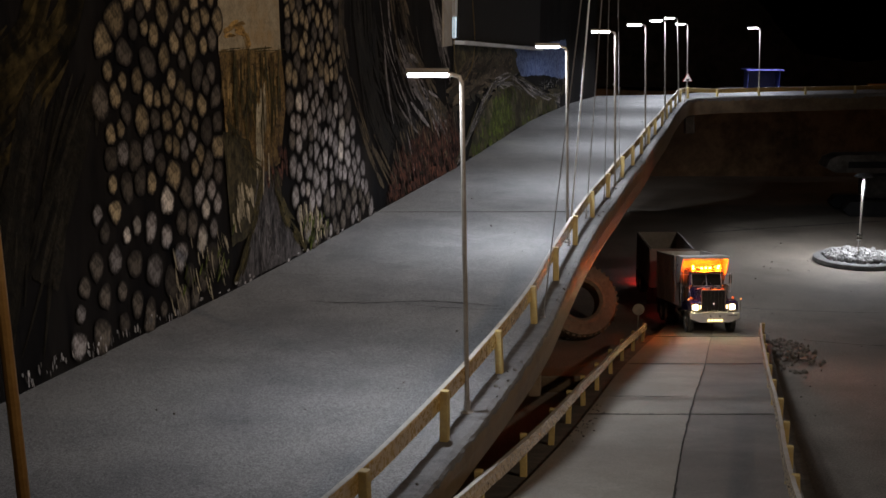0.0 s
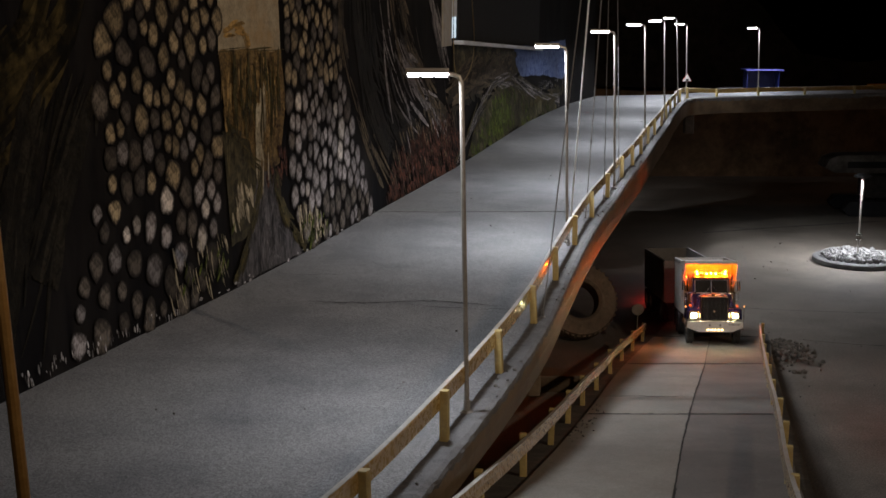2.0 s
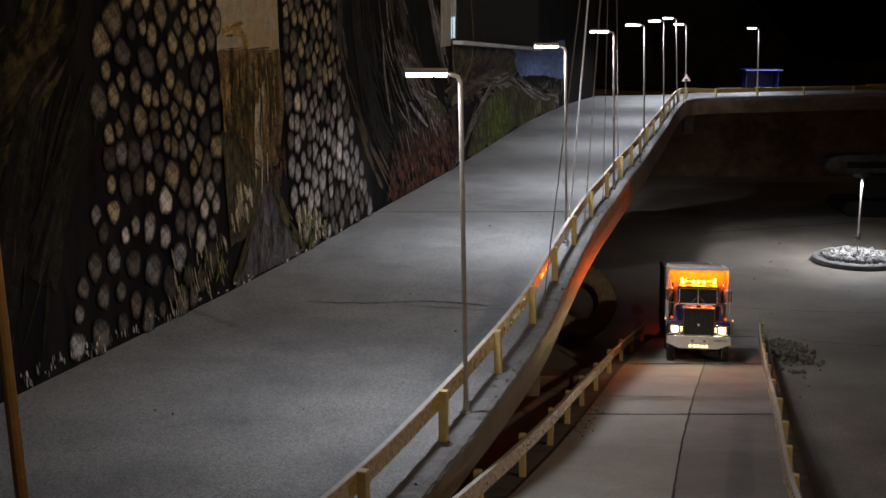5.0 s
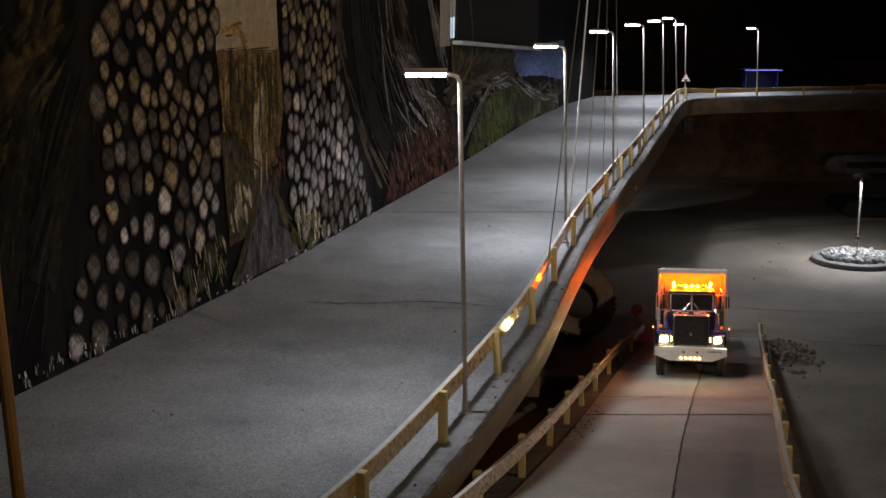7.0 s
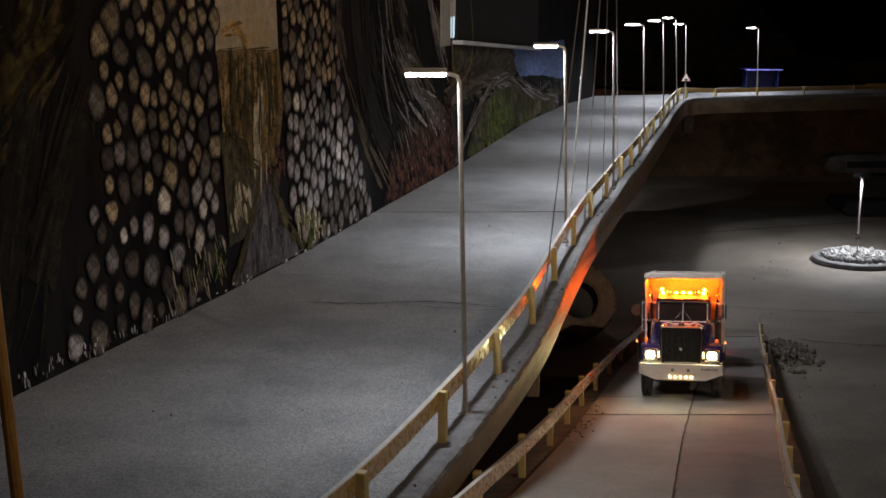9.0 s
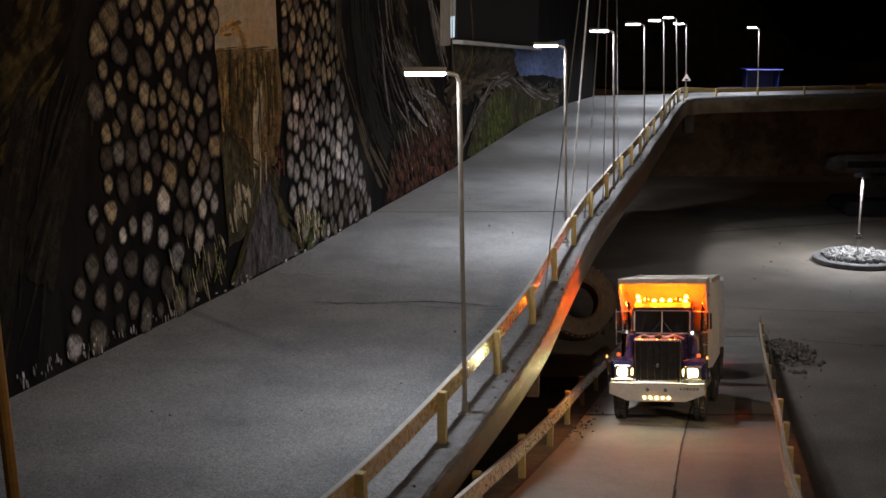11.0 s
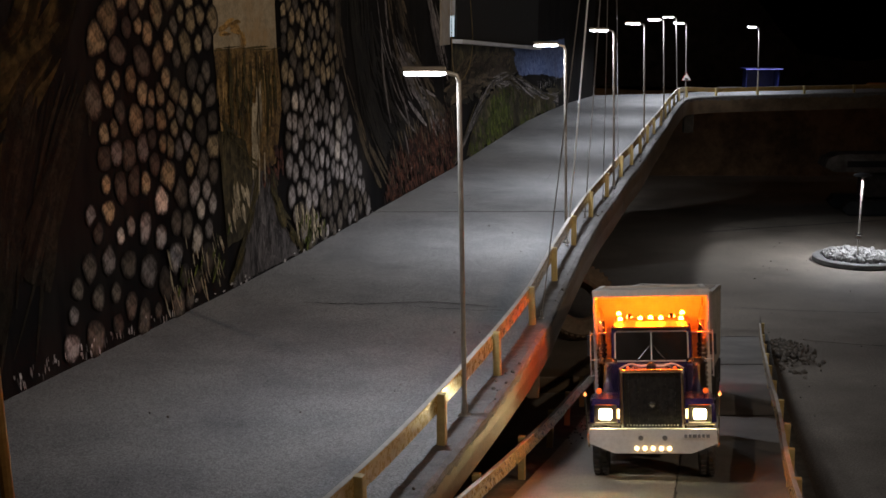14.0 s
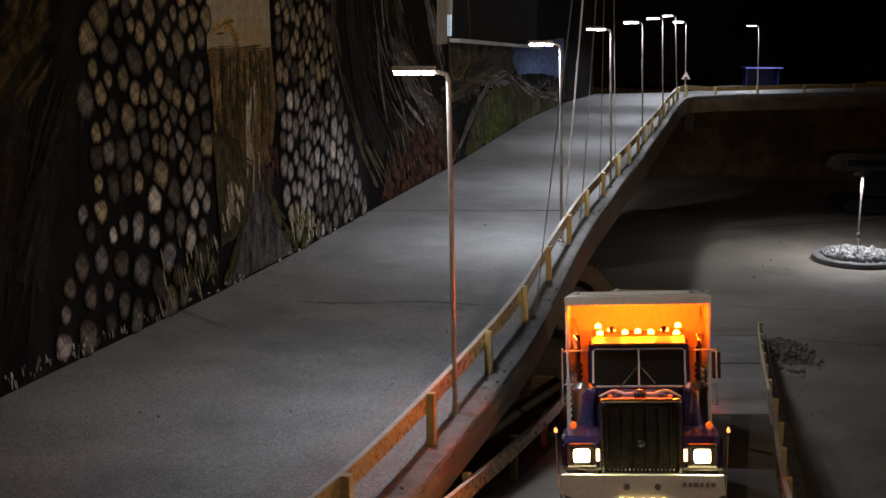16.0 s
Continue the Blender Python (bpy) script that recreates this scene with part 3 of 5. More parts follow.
def tip_box(parent, y0, y1, z0, z1, half, t=0.004, paint_=None):
    """An open-topped tipping box: floor, walls, top rim and upright ribs."""
    paint_ = paint_ or BOXWHITE
    part("box_floor", block(bmesh.new(), (0, (y0 + y1) / 2, z0), (2 * half - 2 * t, y1 - y0, t)), paint_, parent)
    part("front_wall", block(bmesh.new(), (0, y0 + t / 2, (z0 + z1) / 2), (2 * half - 0.001, t, z1 - z0), 0.001), paint_, parent)
    part("tailgate", block(bmesh.new(), (0, y1 - t / 2, (z0 + z1) / 2), (2 * half - 0.001, t, z1 - z0), 0.001), paint_, parent)
    for s in (-1, 1):
        wall = part("side_wall", block(bmesh.new(), (s * (half - t / 2), (y0 + y1) / 2, (z0 + z1) / 2), (t, y1 - y0 - 0.001, z1 - z0 + 0.001), 0.001), paint_, parent)
        part("top_rim", block(bmesh.new(), (s * (half + 0.001), (y0 + y1) / 2, z1 - 0.004), (0.01, y1 - y0, 0.01), 0.002), paint_, wall)
        n = max(3, round((y1 - y0) / 0.055))
        for k in range(n + 1):
            part("rib", block(bmesh.new(), (s * (half + 0.0025), y0 + 0.006 + (y1 - y0 - 0.012) * k / n, (z0 + z1) / 2 - 0.004), (0.006, 0.009, z1 - z0 - 0.01), 0.0015), paint_, wall)


dump_truck = thing("dump_truck", pose(0.68, 3.2, 0.34), "violet-blue long-nosed model dump truck with lit amber roof lights", "truck")
T = dump_truck
for s in (-1, 1):
    part("chassis_rail", block(bmesh.new(), (s * 0.03, 0.32, 0.062), (0.01, 0.56, 0.02), 0.001), BLACK, T)
bumper = part("bumper", front_plate(bmesh.new(), [(-0.095, 0.084), (0.095, 0.084), (0.096, 0.062), (0.058, 0.047), (-0.058, 0.047), (-0.096, 0.062)], 0.0, 0.01), CREAM, T, "off-white steel bumper")
for k in range(5):
    bm = bmesh.new()
    lathe(bm, [(0.0033, 0.0), (0.0031, 0.002), (0.0022, 0.003), (0.0004, 0.0035)], 12, Matrix.Translation((-0.0245 + 0.01225 * k, 0.0, 0.0545)) @ Matrix.Rotation(radians(90), 4, "X"))
    part("fog_light", bm, FOGGLOW, bumper, "small glowing warm fog light")
for x in (-0.018, 0.018):
    bm = bmesh.new()
    lathe(bm, [(0.004, 0.0), (0.004, 0.0012), (0.0022, 0.0014), (0.0022, 0.0005), (0.0004, 0.0005)], 12, Matrix.Translation((x, -0.0002, 0.0705)) @ Matrix.Rotation(radians(90), 4, "X"))
    part("tow_eye", bm, BADGE, bumper)
bm = bmesh.new()
block(bm, (0.0655, -0.0007, 0.0735), (0.042, 0.001, 0.0085))
part("number_plate", bm, CREAM, bumper, "pale number plate with plain dark bars")
bm = bmesh.new()
for k, w in enumerate((0.004, 0.004, 0.006, 0.004, 0.004, 0.005)):
    block(bm, (0.049 + 0.0066 * k, -0.0016, 0.0735), (w, 0.0008, 0.005))
part("plate_bars", bm, BADGE, bumper)

# bonnet, grille, fenders
bm = bmesh.new()
front_plate(bm, [(-0.045, 0.075), (-0.047, 0.15), (-0.041, 0.165), (-0.02, 0.1715), (0.02, 0.1715), (0.041, 0.165), (0.047, 0.15), (0.045, 0.075)], 0.036, 0.15)
for v in bm.verts:
    if v.co.y > 0.1:
        v.co.x *= 1.22
        v.co.z += 0.003 * (v.co.z - 0.07) / 0.1
bonnet = part("bonnet", bm, BLUE, T, "violet-blue bonnet", smooth=True)
bm = bmesh.new()
for c, s in (((-0.0462, 0.03, 0.124), (0.0044, 0.014, 0.09)), ((0.0462, 0.03, 0.124), (0.0044, 0.014, 0.09)), ((0, 0.03, 0.1695), (0.097, 0.014, 0.005)), ((0, 0.03, 0.081), (0.097, 0.014, 0.007))):
    block(bm, c, s, 0.002)
grille = part("grille_frame", bm, CHROME, bonnet, "chrome radiator frame")
part("grille_mesh", block(bmesh.new(), (0, 0.034, 0.125), (0.086, 0.004, 0.084)), GRILLE, bonnet)
me = None
for k in range(6):
    x = -0.036 + 0.0144 * k
    if me is None:
        sl = part("grille_slat", block(bmesh.new(), (0, 0, 0), (0.0012, 0.004, 0.083)), GRILLE, bonnet)
        me = sl.data
    else:
        sl = new("grille_slat", me)
        sl.parent = bonnet
    sl.location = (x, 0.0305, 0.125)
bm = bmesh.new()
for k in range(17):
    block(bm, (-0.038 + 0.00475 * k, 0.0312, 0.0855), (0.003, 0.003, 0.0035), 0.0008)
part("grille_foot", bm, CHROME, bonnet, "crumpled chrome strip")
bm = bmesh.new()
lathe(bm, [(0.0004, 0.0), (0.005, 0.0005), (0.0055, 0.006), (0.003, 0.010), (0.0004, 0.0105)], 12, Matrix.Translation((0, 0.026, 0.118)) @ Matrix.Rotation(radians(90), 4, "X"))
part("badge", bm, CHROME, bonnet, "small round chrome badge")
bm = bmesh.new()
lathe(bm, [(0.0004, 0), (0.007, 0.001), (0.008, 0.005), (0.005, 0.009), (0.0004, 0.01)], 12, Matrix.Translation((0, 0.05, 0.171)))
part("bonnet_ornament", bm, BLACK, bonnet, "dark bonnet ornament")
for s in (-1, 1):
    bm = bmesh.new()
    tube(bm, smooth_line([(s * 0.004, 0.055, 0.1755), (s * 0.018, 0.06, 0.174), (s * 0.03, 0.066, 0.1775), (s * 0.041, 0.07, 0.174), (s * 0.05, 0.076, 0.169)], 0.006), 0.0024, 7, 0.0012)
    part("horn_trim", bm, CREAM, bonnet, "curved white horn trim", smooth=True)
    bm = bmesh.new()
    lathe(bm, [(0.0004, 0), (0.0025, 0.0006), (0.0025, 0.0024), (0.0004, 0.0034)], 8, Matrix.Translation((s * 0.036, 0.032, 0.173)))
    part("marker_light", bm, TURNGLOW, bonnet, "tiny orange marker light")
    # fender with headlight
    bm = bmesh.new()
    side_plate(bm, [(0.026, 0.086), (0.026, 0.118), (0.034, 0.126), (0.06, 0.130), (0.1, 0.130), (0.135, 0.116), (0.152, 0.085), (0.14, 0.083), (0.128, 0.104), (0.105, 0.118), (0.075, 0.118), (0.052, 0.108), (0.042, 0.086)],
               s * 0.05, s * 0.096)
    bmesh.ops.bevel(bm, geom=[e for e in bm.edges if abs(e.verts[0].co.x - e.verts[1].co.x) < 1e-6 and abs(e.verts[0].co.x) > 0.09], offset=0.004, segments=2, affect="EDGES")
    fender = part("fender", bm, BLUE, T, "violet-blue front fender", smooth=True)
    head = part("headlight", block(bmesh.new(), (s * 0.0715, 0.0235, 0.104), (0.036, 0.008, 0.029), 0.003), CHROME, fender, "chrome framed square headlight, switched on")
    part("lens", block(bmesh.new(), (s * 0.0715, 0.0185, 0.104), (0.0185, 0.004, 0.015), 0.003), HEADGLOW, head, "glowing pale yellow lens")
    part("side_strip", block(bmesh.new(), (s * 0.0515, 0.024, 0.104), (0.0026, 0.004, 0.014), 0.0008), FOGGLOW, fender)
    bm = bmesh.new()
    lathe(bm, [(0.0004, 0), (0.0042, 0.0006), (0.0044, 0.005), (0.003, 0.0075), (0.0004, 0.0085)], 14, Matrix.Translation((s * 0.082, 0.05, 0.137)) @ Matrix.Rotation(radians(90), 4, "X"))
    part("turn_light", bm, TURNGLOW, fender, "round orange turn light")
    part("fender_strip", block(bmesh.new(), (s * 0.072, 0.022, 0.0885), (0.046, 0.004, 0.004), 0.001), CHROME, fender)
    stick = part("marker_pole", tube(bmesh.new(), [(s * 0.0965, 0.004, 0.056), (s * 0.099, 0.006, 0.09), (s * 0.1015, 0.008, 0.135)], 0.0013, 6), CHROME, T, "thin bumper marker pole")
    bm = bmesh.new()
    lathe(bm, [(0.0004, 0), (0.0019, 0.001), (0.0023, 0.003), (0.0016, 0.005), (0.0004, 0.007)], 10, Matrix.Translation((s * 0.1015, 0.008, 0.133)))
    part("pole_tip", bm, TIPGLOW, stick, "glowing orange tip")
    # air cleaner, exhaust, tank, mirror, steps
    bm = bmesh.new()
    lathe(bm, [(0.015, 0.0), (0.0165, 0.004), (0.0165, 0.05), (0.0175, 0.052), (0.0175, 0.058), (0.012, 0.064), (0.0004, 0.065)], 18, Matrix.Translation((s * 0.07, 0.128, 0.118)))
    part("air_cleaner", bm, CHROME, T, "chrome air cleaner drum", smooth=True)
    ex = part("exhaust_pipe", tube(bmesh.new(), smooth_line([(s * 0.083, 0.205, 0.06), (s * 0.083, 0.205, 0.22), (s * 0.083, 0.207, 0.237), (s * 0.0855, 0.215, 0.248), (s * 0.089, 0.224, 0.256)], 0.012), 0.0066, 12), CHROME, T, "upright chrome exhaust with bent tip", smooth=True)
    bm = bmesh.new()
    for k in range(11):
        lathe(bm, [(0.0082, 0.0), (0.0086, 0.001), (0.0086, 0.004), (0.0082, 0.005)], 12, Matrix.Translation((s * 0.083, 0.205, 0.115 + 0.008 * k)))
    part("heat_shield", bm, CHROME, ex)
    bm = bmesh.new()
    lathe(bm, [(0.0004, 0), (0.02, 0.002), (0.022, 0.006), (0.022, 0.094), (0.02, 0.098), (0.0004, 0.1)], 18, Matrix.Translation((s * 0.074, 0.16, 0.07)) @ Matrix.Rotation(radians(-90), 4, "X"))
    part("fuel_tank", bm, CHROME, T, "chrome fuel tank", smooth=True)
    bm = bmesh.new()
    for z in (0.178, 0.2215):
        tube(bm, [(s * 0.062, 0.15, z), (s * 0.099, 0.137, z)], 0.0011, 6)
    tube(bm, [(s * 0.0985, 0.137, 0.15), (s * 0.0985, 0.137, 0.226)], 0.0011, 6)
    tube(bm, [(s * 0.062, 0.15, 0.152), (s * 0.0985, 0.137, 0.152)], 0.0009, 6)
    bracket = part("mirror_bracket", bm, TRIM, T, "thin chrome mirror bracket")
    part("mirror", block(bmesh.new(), (s * 0.0985, 0.139, 0.202), (0.011, 0.004, 0.034), 0.001), BLACK, bracket, "dark mirror housing")
    part("mirror_glass", block(bmesh.new(), (s * 0.0985, 0.1415, 0.202), (0.009, 0.001, 0.031)), CHROME, bracket)

# cab
bm = bmesh.new()
side_plate(bm, [(0.132, 0.10), (0.126, 0.174), (0.141, 0.231), (0.150, 0.237), (0.226, 0.237), (0.23, 0.232), (0.23, 0.10)], -0.064, 0.064)
bmesh.ops.bevel(bm, geom=[e for e in bm.edges if abs(e.verts[0].co.x) > 0.06 and abs(e.verts[0].co.x - e.verts[1].co.x) < 1e-6 and len(e.link_faces) == 2 and e.calc_face_angle(0) > 1], offset=0.004, segments=2, affect="EDGES")
cab = part("cab", bm, BLUE, T, "violet-blue cab", smooth=True)


def on_screen(x, u, off=0.0):
    """A place on the sloping windscreen: u from its foot (0) to its head (1)."""
    return Vector((x, 0.1262 + 0.0142 * u - off, 0.1765 + 0.0495 * u))


for a, b in ((-0.057, -0.001), (0.001, 0.057)):
    bm = bmesh.new()
    f = [bm.verts.new(on_screen(x, u, 0.0012)) for x, u in ((a, 0.02), (b, 0.02), (b, 0.93), (a, 0.93))]
    g = [bm.verts.new(on_screen(x, u, -0.002)) for x, u in ((a, 0.02), (b, 0.02), (b, 0.93), (a, 0.93))]
    bm.faces.new(f)
    for k in range(4):
        bm.faces.new((f[k], f[(k + 1) % 4], g[(k + 1) % 4], g[k]))
    pane = part("windscreen_pane", bm, GLASS, cab, "dark windscreen pane")
bm = bmesh.new()
tube(bm, [on_screen(x, u, 0.002) for x, u in ((-0.055, 0.0), (0.055, 0.0), (0.0585, 0.06), (0.0585, 0.9), (0.055, 0.96), (-0.055, 0.96), (-0.0585, 0.9), (-0.0585, 0.06), (-0.055, 0.0))], 0.0015, 6, cap=False)
tube(bm, [on_screen(0, 0.0, 0.002), on_screen(0, 0.96, 0.002)], 0.0014, 6)
part("windscreen_frame", bm, TRIM, cab, "bright windscreen surround")
for s in (-1, 1):
    part("wiper", tube(bmesh.new(), [on_screen(s * 0.024, 0.0, 0.004), on_screen(s * 0.003, 0.5, 0.005)], 0.0009, 6), CHROME, cab)
    part("side_window", block(bmesh.new(), (s * 0.0645, 0.182, 0.2), (0.002, 0.062, 0.045), 0.0005), GLASS, cab)
    bm = bmesh.new()
    lathe(bm, [(0.0035, 0), (0.005, 0.001), (0.0055, 0.005), (0.003, 0.008), (0.003, 0.024), (0.0004, 0.025)], 10, Matrix.Translation((s * 0.034, 0.143, 0.248)) @ Matrix.Rotation(radians(-90), 4, "X"))
    part("air_horn", bm, CHROME, cab, "chrome roof horn", smooth=True)
bm = bmesh.new()
side_plate(bm, [(0.131, 0.228), (0.129, 0.2315), (0.145, 0.2395), (0.2, 0.2435), (0.228, 0.238), (0.228, 0.2365), (0.15, 0.2365)], -0.06, 0.06)
part("sun_visor", bm, VISOR, cab, "pale roof visor")
LIGHTS = [(-0.0165, 0.245), (0.0, 0.246), (0.0165, 0.245), (-0.049, 0.244), (0.049, 0.244), (-0.051, 0.253), (0.051, 0.253)]
for x, z in LIGHTS:
    bm = bmesh.new()
    lathe(bm, [(0.0036, -0.0015), (0.0036, 0.0), (0.0032, 0.002), (0.0018, 0.0034), (0.0004, 0.0038)], 10, Matrix.Translation((x, 0.139, z)))
    part("roof_light", bm, AMBERGLOW, cab, "glowing amber roof light")
part("antenna", tube(bmesh.new(), [(0.086, 0.232, 0.2), (0.0865, 0.235, 0.275)], 0.0009, 5), BLACK, T)

# tipping box with cab guard
tip_box(T, 0.246, 0.565, 0.092, 0.288, 0.0935)
guard = part("cab_guard", block(bmesh.new(), (0, 0.19, 0.2905), (0.187, 0.112, 0.003), 0.0008), BOXWHITE, T, "white guard over the cab")
part("guard_lip", block(bmesh.new(), (0, 0.1335, 0.2865), (0.187, 0.003, 0.0115), 0.0008), BOXWHITE, guard)
for s in (-1, 1):
    part("guard_cheek", side_plate(bmesh.new(), [(0.1355, 0.2885), (0.1355, 0.272), (0.2, 0.19), (0.245, 0.17), (0.245, 0.2885)], s * 0.09, s * 0.093), BOXWHITE, guard)
    part("tail_light", block(bmesh.new(), (s * 0.075, 0.578, 0.07), (0.028, 0.004, 0.012), 0.001), REDGLOW, T, "glowing red tail light")
    part("mud_flap", block(bmesh.new(), (s * 0.075, 0.548, 0.055), (0.05, 0.002, 0.06)), BLACK, T)
part("rear_beam", block(bmesh.new(), (0, 0.572, 0.07), (0.19, 0.008, 0.018), 0.001), BLACK, T)
part("front_axle", tube(bmesh.new(), [(-0.075, 0.085, 0.042), (0.075, 0.085, 0.042)], 0.006, 8), BLACK, T)
for y in (0.405, 0.495):
    part("rear_axle", tube(bmesh.new(), [(-0.06, y, 0.042), (0.06, y, 0.042)], 0.008, 8), BLACK, T)
part("sump", block(bmesh.new(), (0, 0.15, 0.06), (0.05, 0.16, 0.04), 0.006), BLACK, T)
truck_wheels = [wheel(T, s * 0.082, 0.085, 0.042, 0.025, False) for s in (-1, 1)]
truck_wheels += [wheel(T, s * 0.074, y, 0.042, 0.022, True) for s in (-1, 1) for y in (0.405, 0.495)]

trailer = thing("dump_trailer", pose(0.9, 4.0, 0.1), "dusty tipping trailer with its shade painted in as grey, red tail lights, towed by the truck", "trailer")
for s in (-1, 1):
    part("chassis_rail", block(bmesh.new(), (s * 0.03, 0.21, 0.062), (0.01, 0.42, 0.02), 0.001), BLACK, trailer)
    lamp_box = part("tail_light", block(bmesh.new(), (s * 0.075, 0.438, 0.066), (0.014, 0.004, 0.016), 0.001), REDTRAIL, trailer, "glowing red tail light")
    # plates added to stop the red light from spreading sideways
    for side in (-1, 1):
        part("light_blocker", block(bmesh.new(), (s * 0.075 + side * 0.0095, 0.449, 0.066), (0.003, 0.028, 0.022)), BLACK, lamp_box)
    part("mud_flap", block(bmesh.new(), (s * 0.075, 0.415, 0.055), (0.05, 0.002, 0.06)), BLACK, trailer)
part("rear_beam", block(bmesh.new(), (0, 0.431, 0.072), (0.19, 0.008, 0.02), 0.001), BLACK, trailer)
part("drawbar", tube(bmesh.new(), [(0, -0.2, 0.06), (0, 0.04, 0.06)], 0.005, 8), BLACK, trailer)
tip_box(trailer, 0.0, 0.425, 0.09, 0.265, 0.094, paint_=BOXSHADED)
trailer_wheels = [wheel(trailer, s * 0.074, y, 0.042, 0.022, True) for s in (-1, 1) for y in (0.07, 0.3, 0.39)]

# ---------------------------------------------------------------- the painted mural
def paint(name, c1, c2, scale=45, **more):
    return surface(name, c1, c2, scale, 0.6, bump=0.6, fine=4, spread=0.38, spec=0.12, **more)


def stone_paint(name, c1, c2):
    """Brushed cobble paint: mottled, each stone its own tone, fading unevenly into a dark outline."""
    m = paint(name, c1, c2, 1.1, per_object=0.5)
    nt = m.node_tree
    bsdf = nt.nodes["Principled BSDF"]
    nt.nodes["Bump"].inputs["Strength"].default_value = 0.0
    for n in nt.nodes:
        if n.type == "TEX_NOISE":
            n.inputs["Detail"].default_value = 2.0
    colour = bsdf.inputs["Base Color"].links[0].from_socket
    uv = nt.nodes.new("ShaderNodeUVMap")
    sep = nt.nodes.new("ShaderNodeSeparateXYZ")
    nt.links.new(uv.outputs[0], sep.inputs[0])
    tc = nt.nodes.new("ShaderNodeTexCoord")
    blot = node(nt, "ShaderNodeTexNoise", Scale=2.2, Detail=5.0, Roughness=0.7)
    nt.links.new(tc.outputs["Object"], blot.inputs["Vector"])
    add = nt.nodes.new("ShaderNodeMath")
    add.operation = "ADD"
    nt.links.new(sep.outputs[0], add.inputs[0])
    nt.links.new(blot.outputs[0], add.inputs[1])
    mr = nt.nodes.new("ShaderNodeMapRange")
    mr.interpolation_type = "SMOOTHSTEP"
    mr.inputs[1].default_value, mr.inputs[2].default_value = 0.5, 1.2
    nt.links.new(add.outputs[0], mr.inputs[0])
    mix = nt.nodes.new("ShaderNodeMix")
    mix.data_type = "RGBA"
    mix.inputs[6].default_value = (0.016, 0.013, 0.011, 1)
    nt.links.new(mr.outputs[0], mix.inputs[0])
    nt.links.new(colour, mix.inputs[7])
    nt.links.new(mix.outputs[2], bsdf.inputs["Base Color"])
    return m


P_GREY = stone_paint("stone_grey_paint", (0.12, 0.105, 0.1), (0.36, 0.33, 0.32))
P_PALE = stone_paint("stone_pale_paint", (0.26, 0.23, 0.2), (0.62, 0.56, 0.5))
P_TAN = stone_paint("stone_tan_paint", (0.1, 0.08, 0.05), (0.36, 0.28, 0.17))
P_DIM = stone_paint("stone_dim_paint", (0.04, 0.034, 0.028), (0.13, 0.11, 0.09))
P_SKY = paint("dusk_sky_paint", (0.27, 0.223, 0.149), (0.405, 0.338, 0.23), stain=(0.34, 0.2, 0.07), stain_scale=9, stain_amount=0.6)
P_REED = paint("reed_paint", (0.0765, 0.049, 0.0218), (0.326, 0.217, 0.087), per_island=0.75)
P_STRAW = paint("straw_paint", (0.21, 0.18, 0.12), (0.51, 0.435, 0.3), per_island=0.4)
P_FIR = paint("fir_paint", (0.024, 0.0216, 0.0096), (0.084, 0.066, 0.024), per_island=0.5)
P_GREEN = paint("moss_paint", (0.0197, 0.0275, 0.00393), (0.098, 0.118, 0.0197), per_island=0.7)
P_OLIVE = paint("olive_paint", (0.0282, 0.025, 0.0141), (0.118, 0.1, 0.0532), 14, per_island=0.6)
P_PATH = paint("path_paint", (0.0245, 0.0233, 0.0245), (0.147, 0.134, 0.134), 16, stretch=(3, 3, 0.8), per_island=0.5)
P_CLOUD = paint("orange_cloud_paint", (0.2, 0.12, 0.04), (0.42, 0.26, 0.09), per_island=0.5)
P_RUST = paint("rust_paint", (0.0154, 0.0084, 0.0063), (0.098, 0.0385, 0.0231), per_island=0.85)
P_BLUE = paint("lake_paint", (0.054, 0.0945, 0.243), (0.243, 0.324, 0.594), stain=(0.14, 0.15, 0.19), stain_scale=6, stain_amount=0.35)
P_STROKE = paint("brown_brush_stroke", (0.0275, 0.0225, 0.015), (0.125, 0.0938, 0.0562), per_island=0.8)
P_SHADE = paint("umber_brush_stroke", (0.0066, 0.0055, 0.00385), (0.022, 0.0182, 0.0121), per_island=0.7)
P_ASH = paint("ash_brush_stroke", (0.051, 0.0459, 0.0459), (0.255, 0.23, 0.221), per_island=0.9)
P_GOLD = paint("gold_brush_stroke", (0.00614, 0.00461, 0.00192), (0.0442, 0.0326, 0.0115), 9, per_island=0.8)
P_WHITE = paint("white_dab", (0.16, 0.15, 0.145), (0.44, 0.42, 0.41), per_island=0.8)


def inside(poly, s, h):
    hit = False
    for (a, b), (c, d) in zip(poly, poly[1:] + poly[:1]):
        if (b > h) != (d > h) and s < (c - a) * (h - b) / (d - b) + a:
            hit = not hit
    return hit


def wall_pose(s, h, off, turn=0.0):
    """The pose of a flat thing on the painted wall: x along it, y up, z out of it."""
    d = (wall_at(s + 0.01, h) - wall_at(s - 0.01, h)).normalized()
    out = Vector((d.y, -d.x, 0))
    m = Matrix((( d.x, 0, out.x), (d.y, 0, out.y), (0, 1, 0))).to_4x4()
    return Matrix.Translation(wall_at(s, h, off)) @ m @ Matrix.Rotation(turn, 4, "Z")


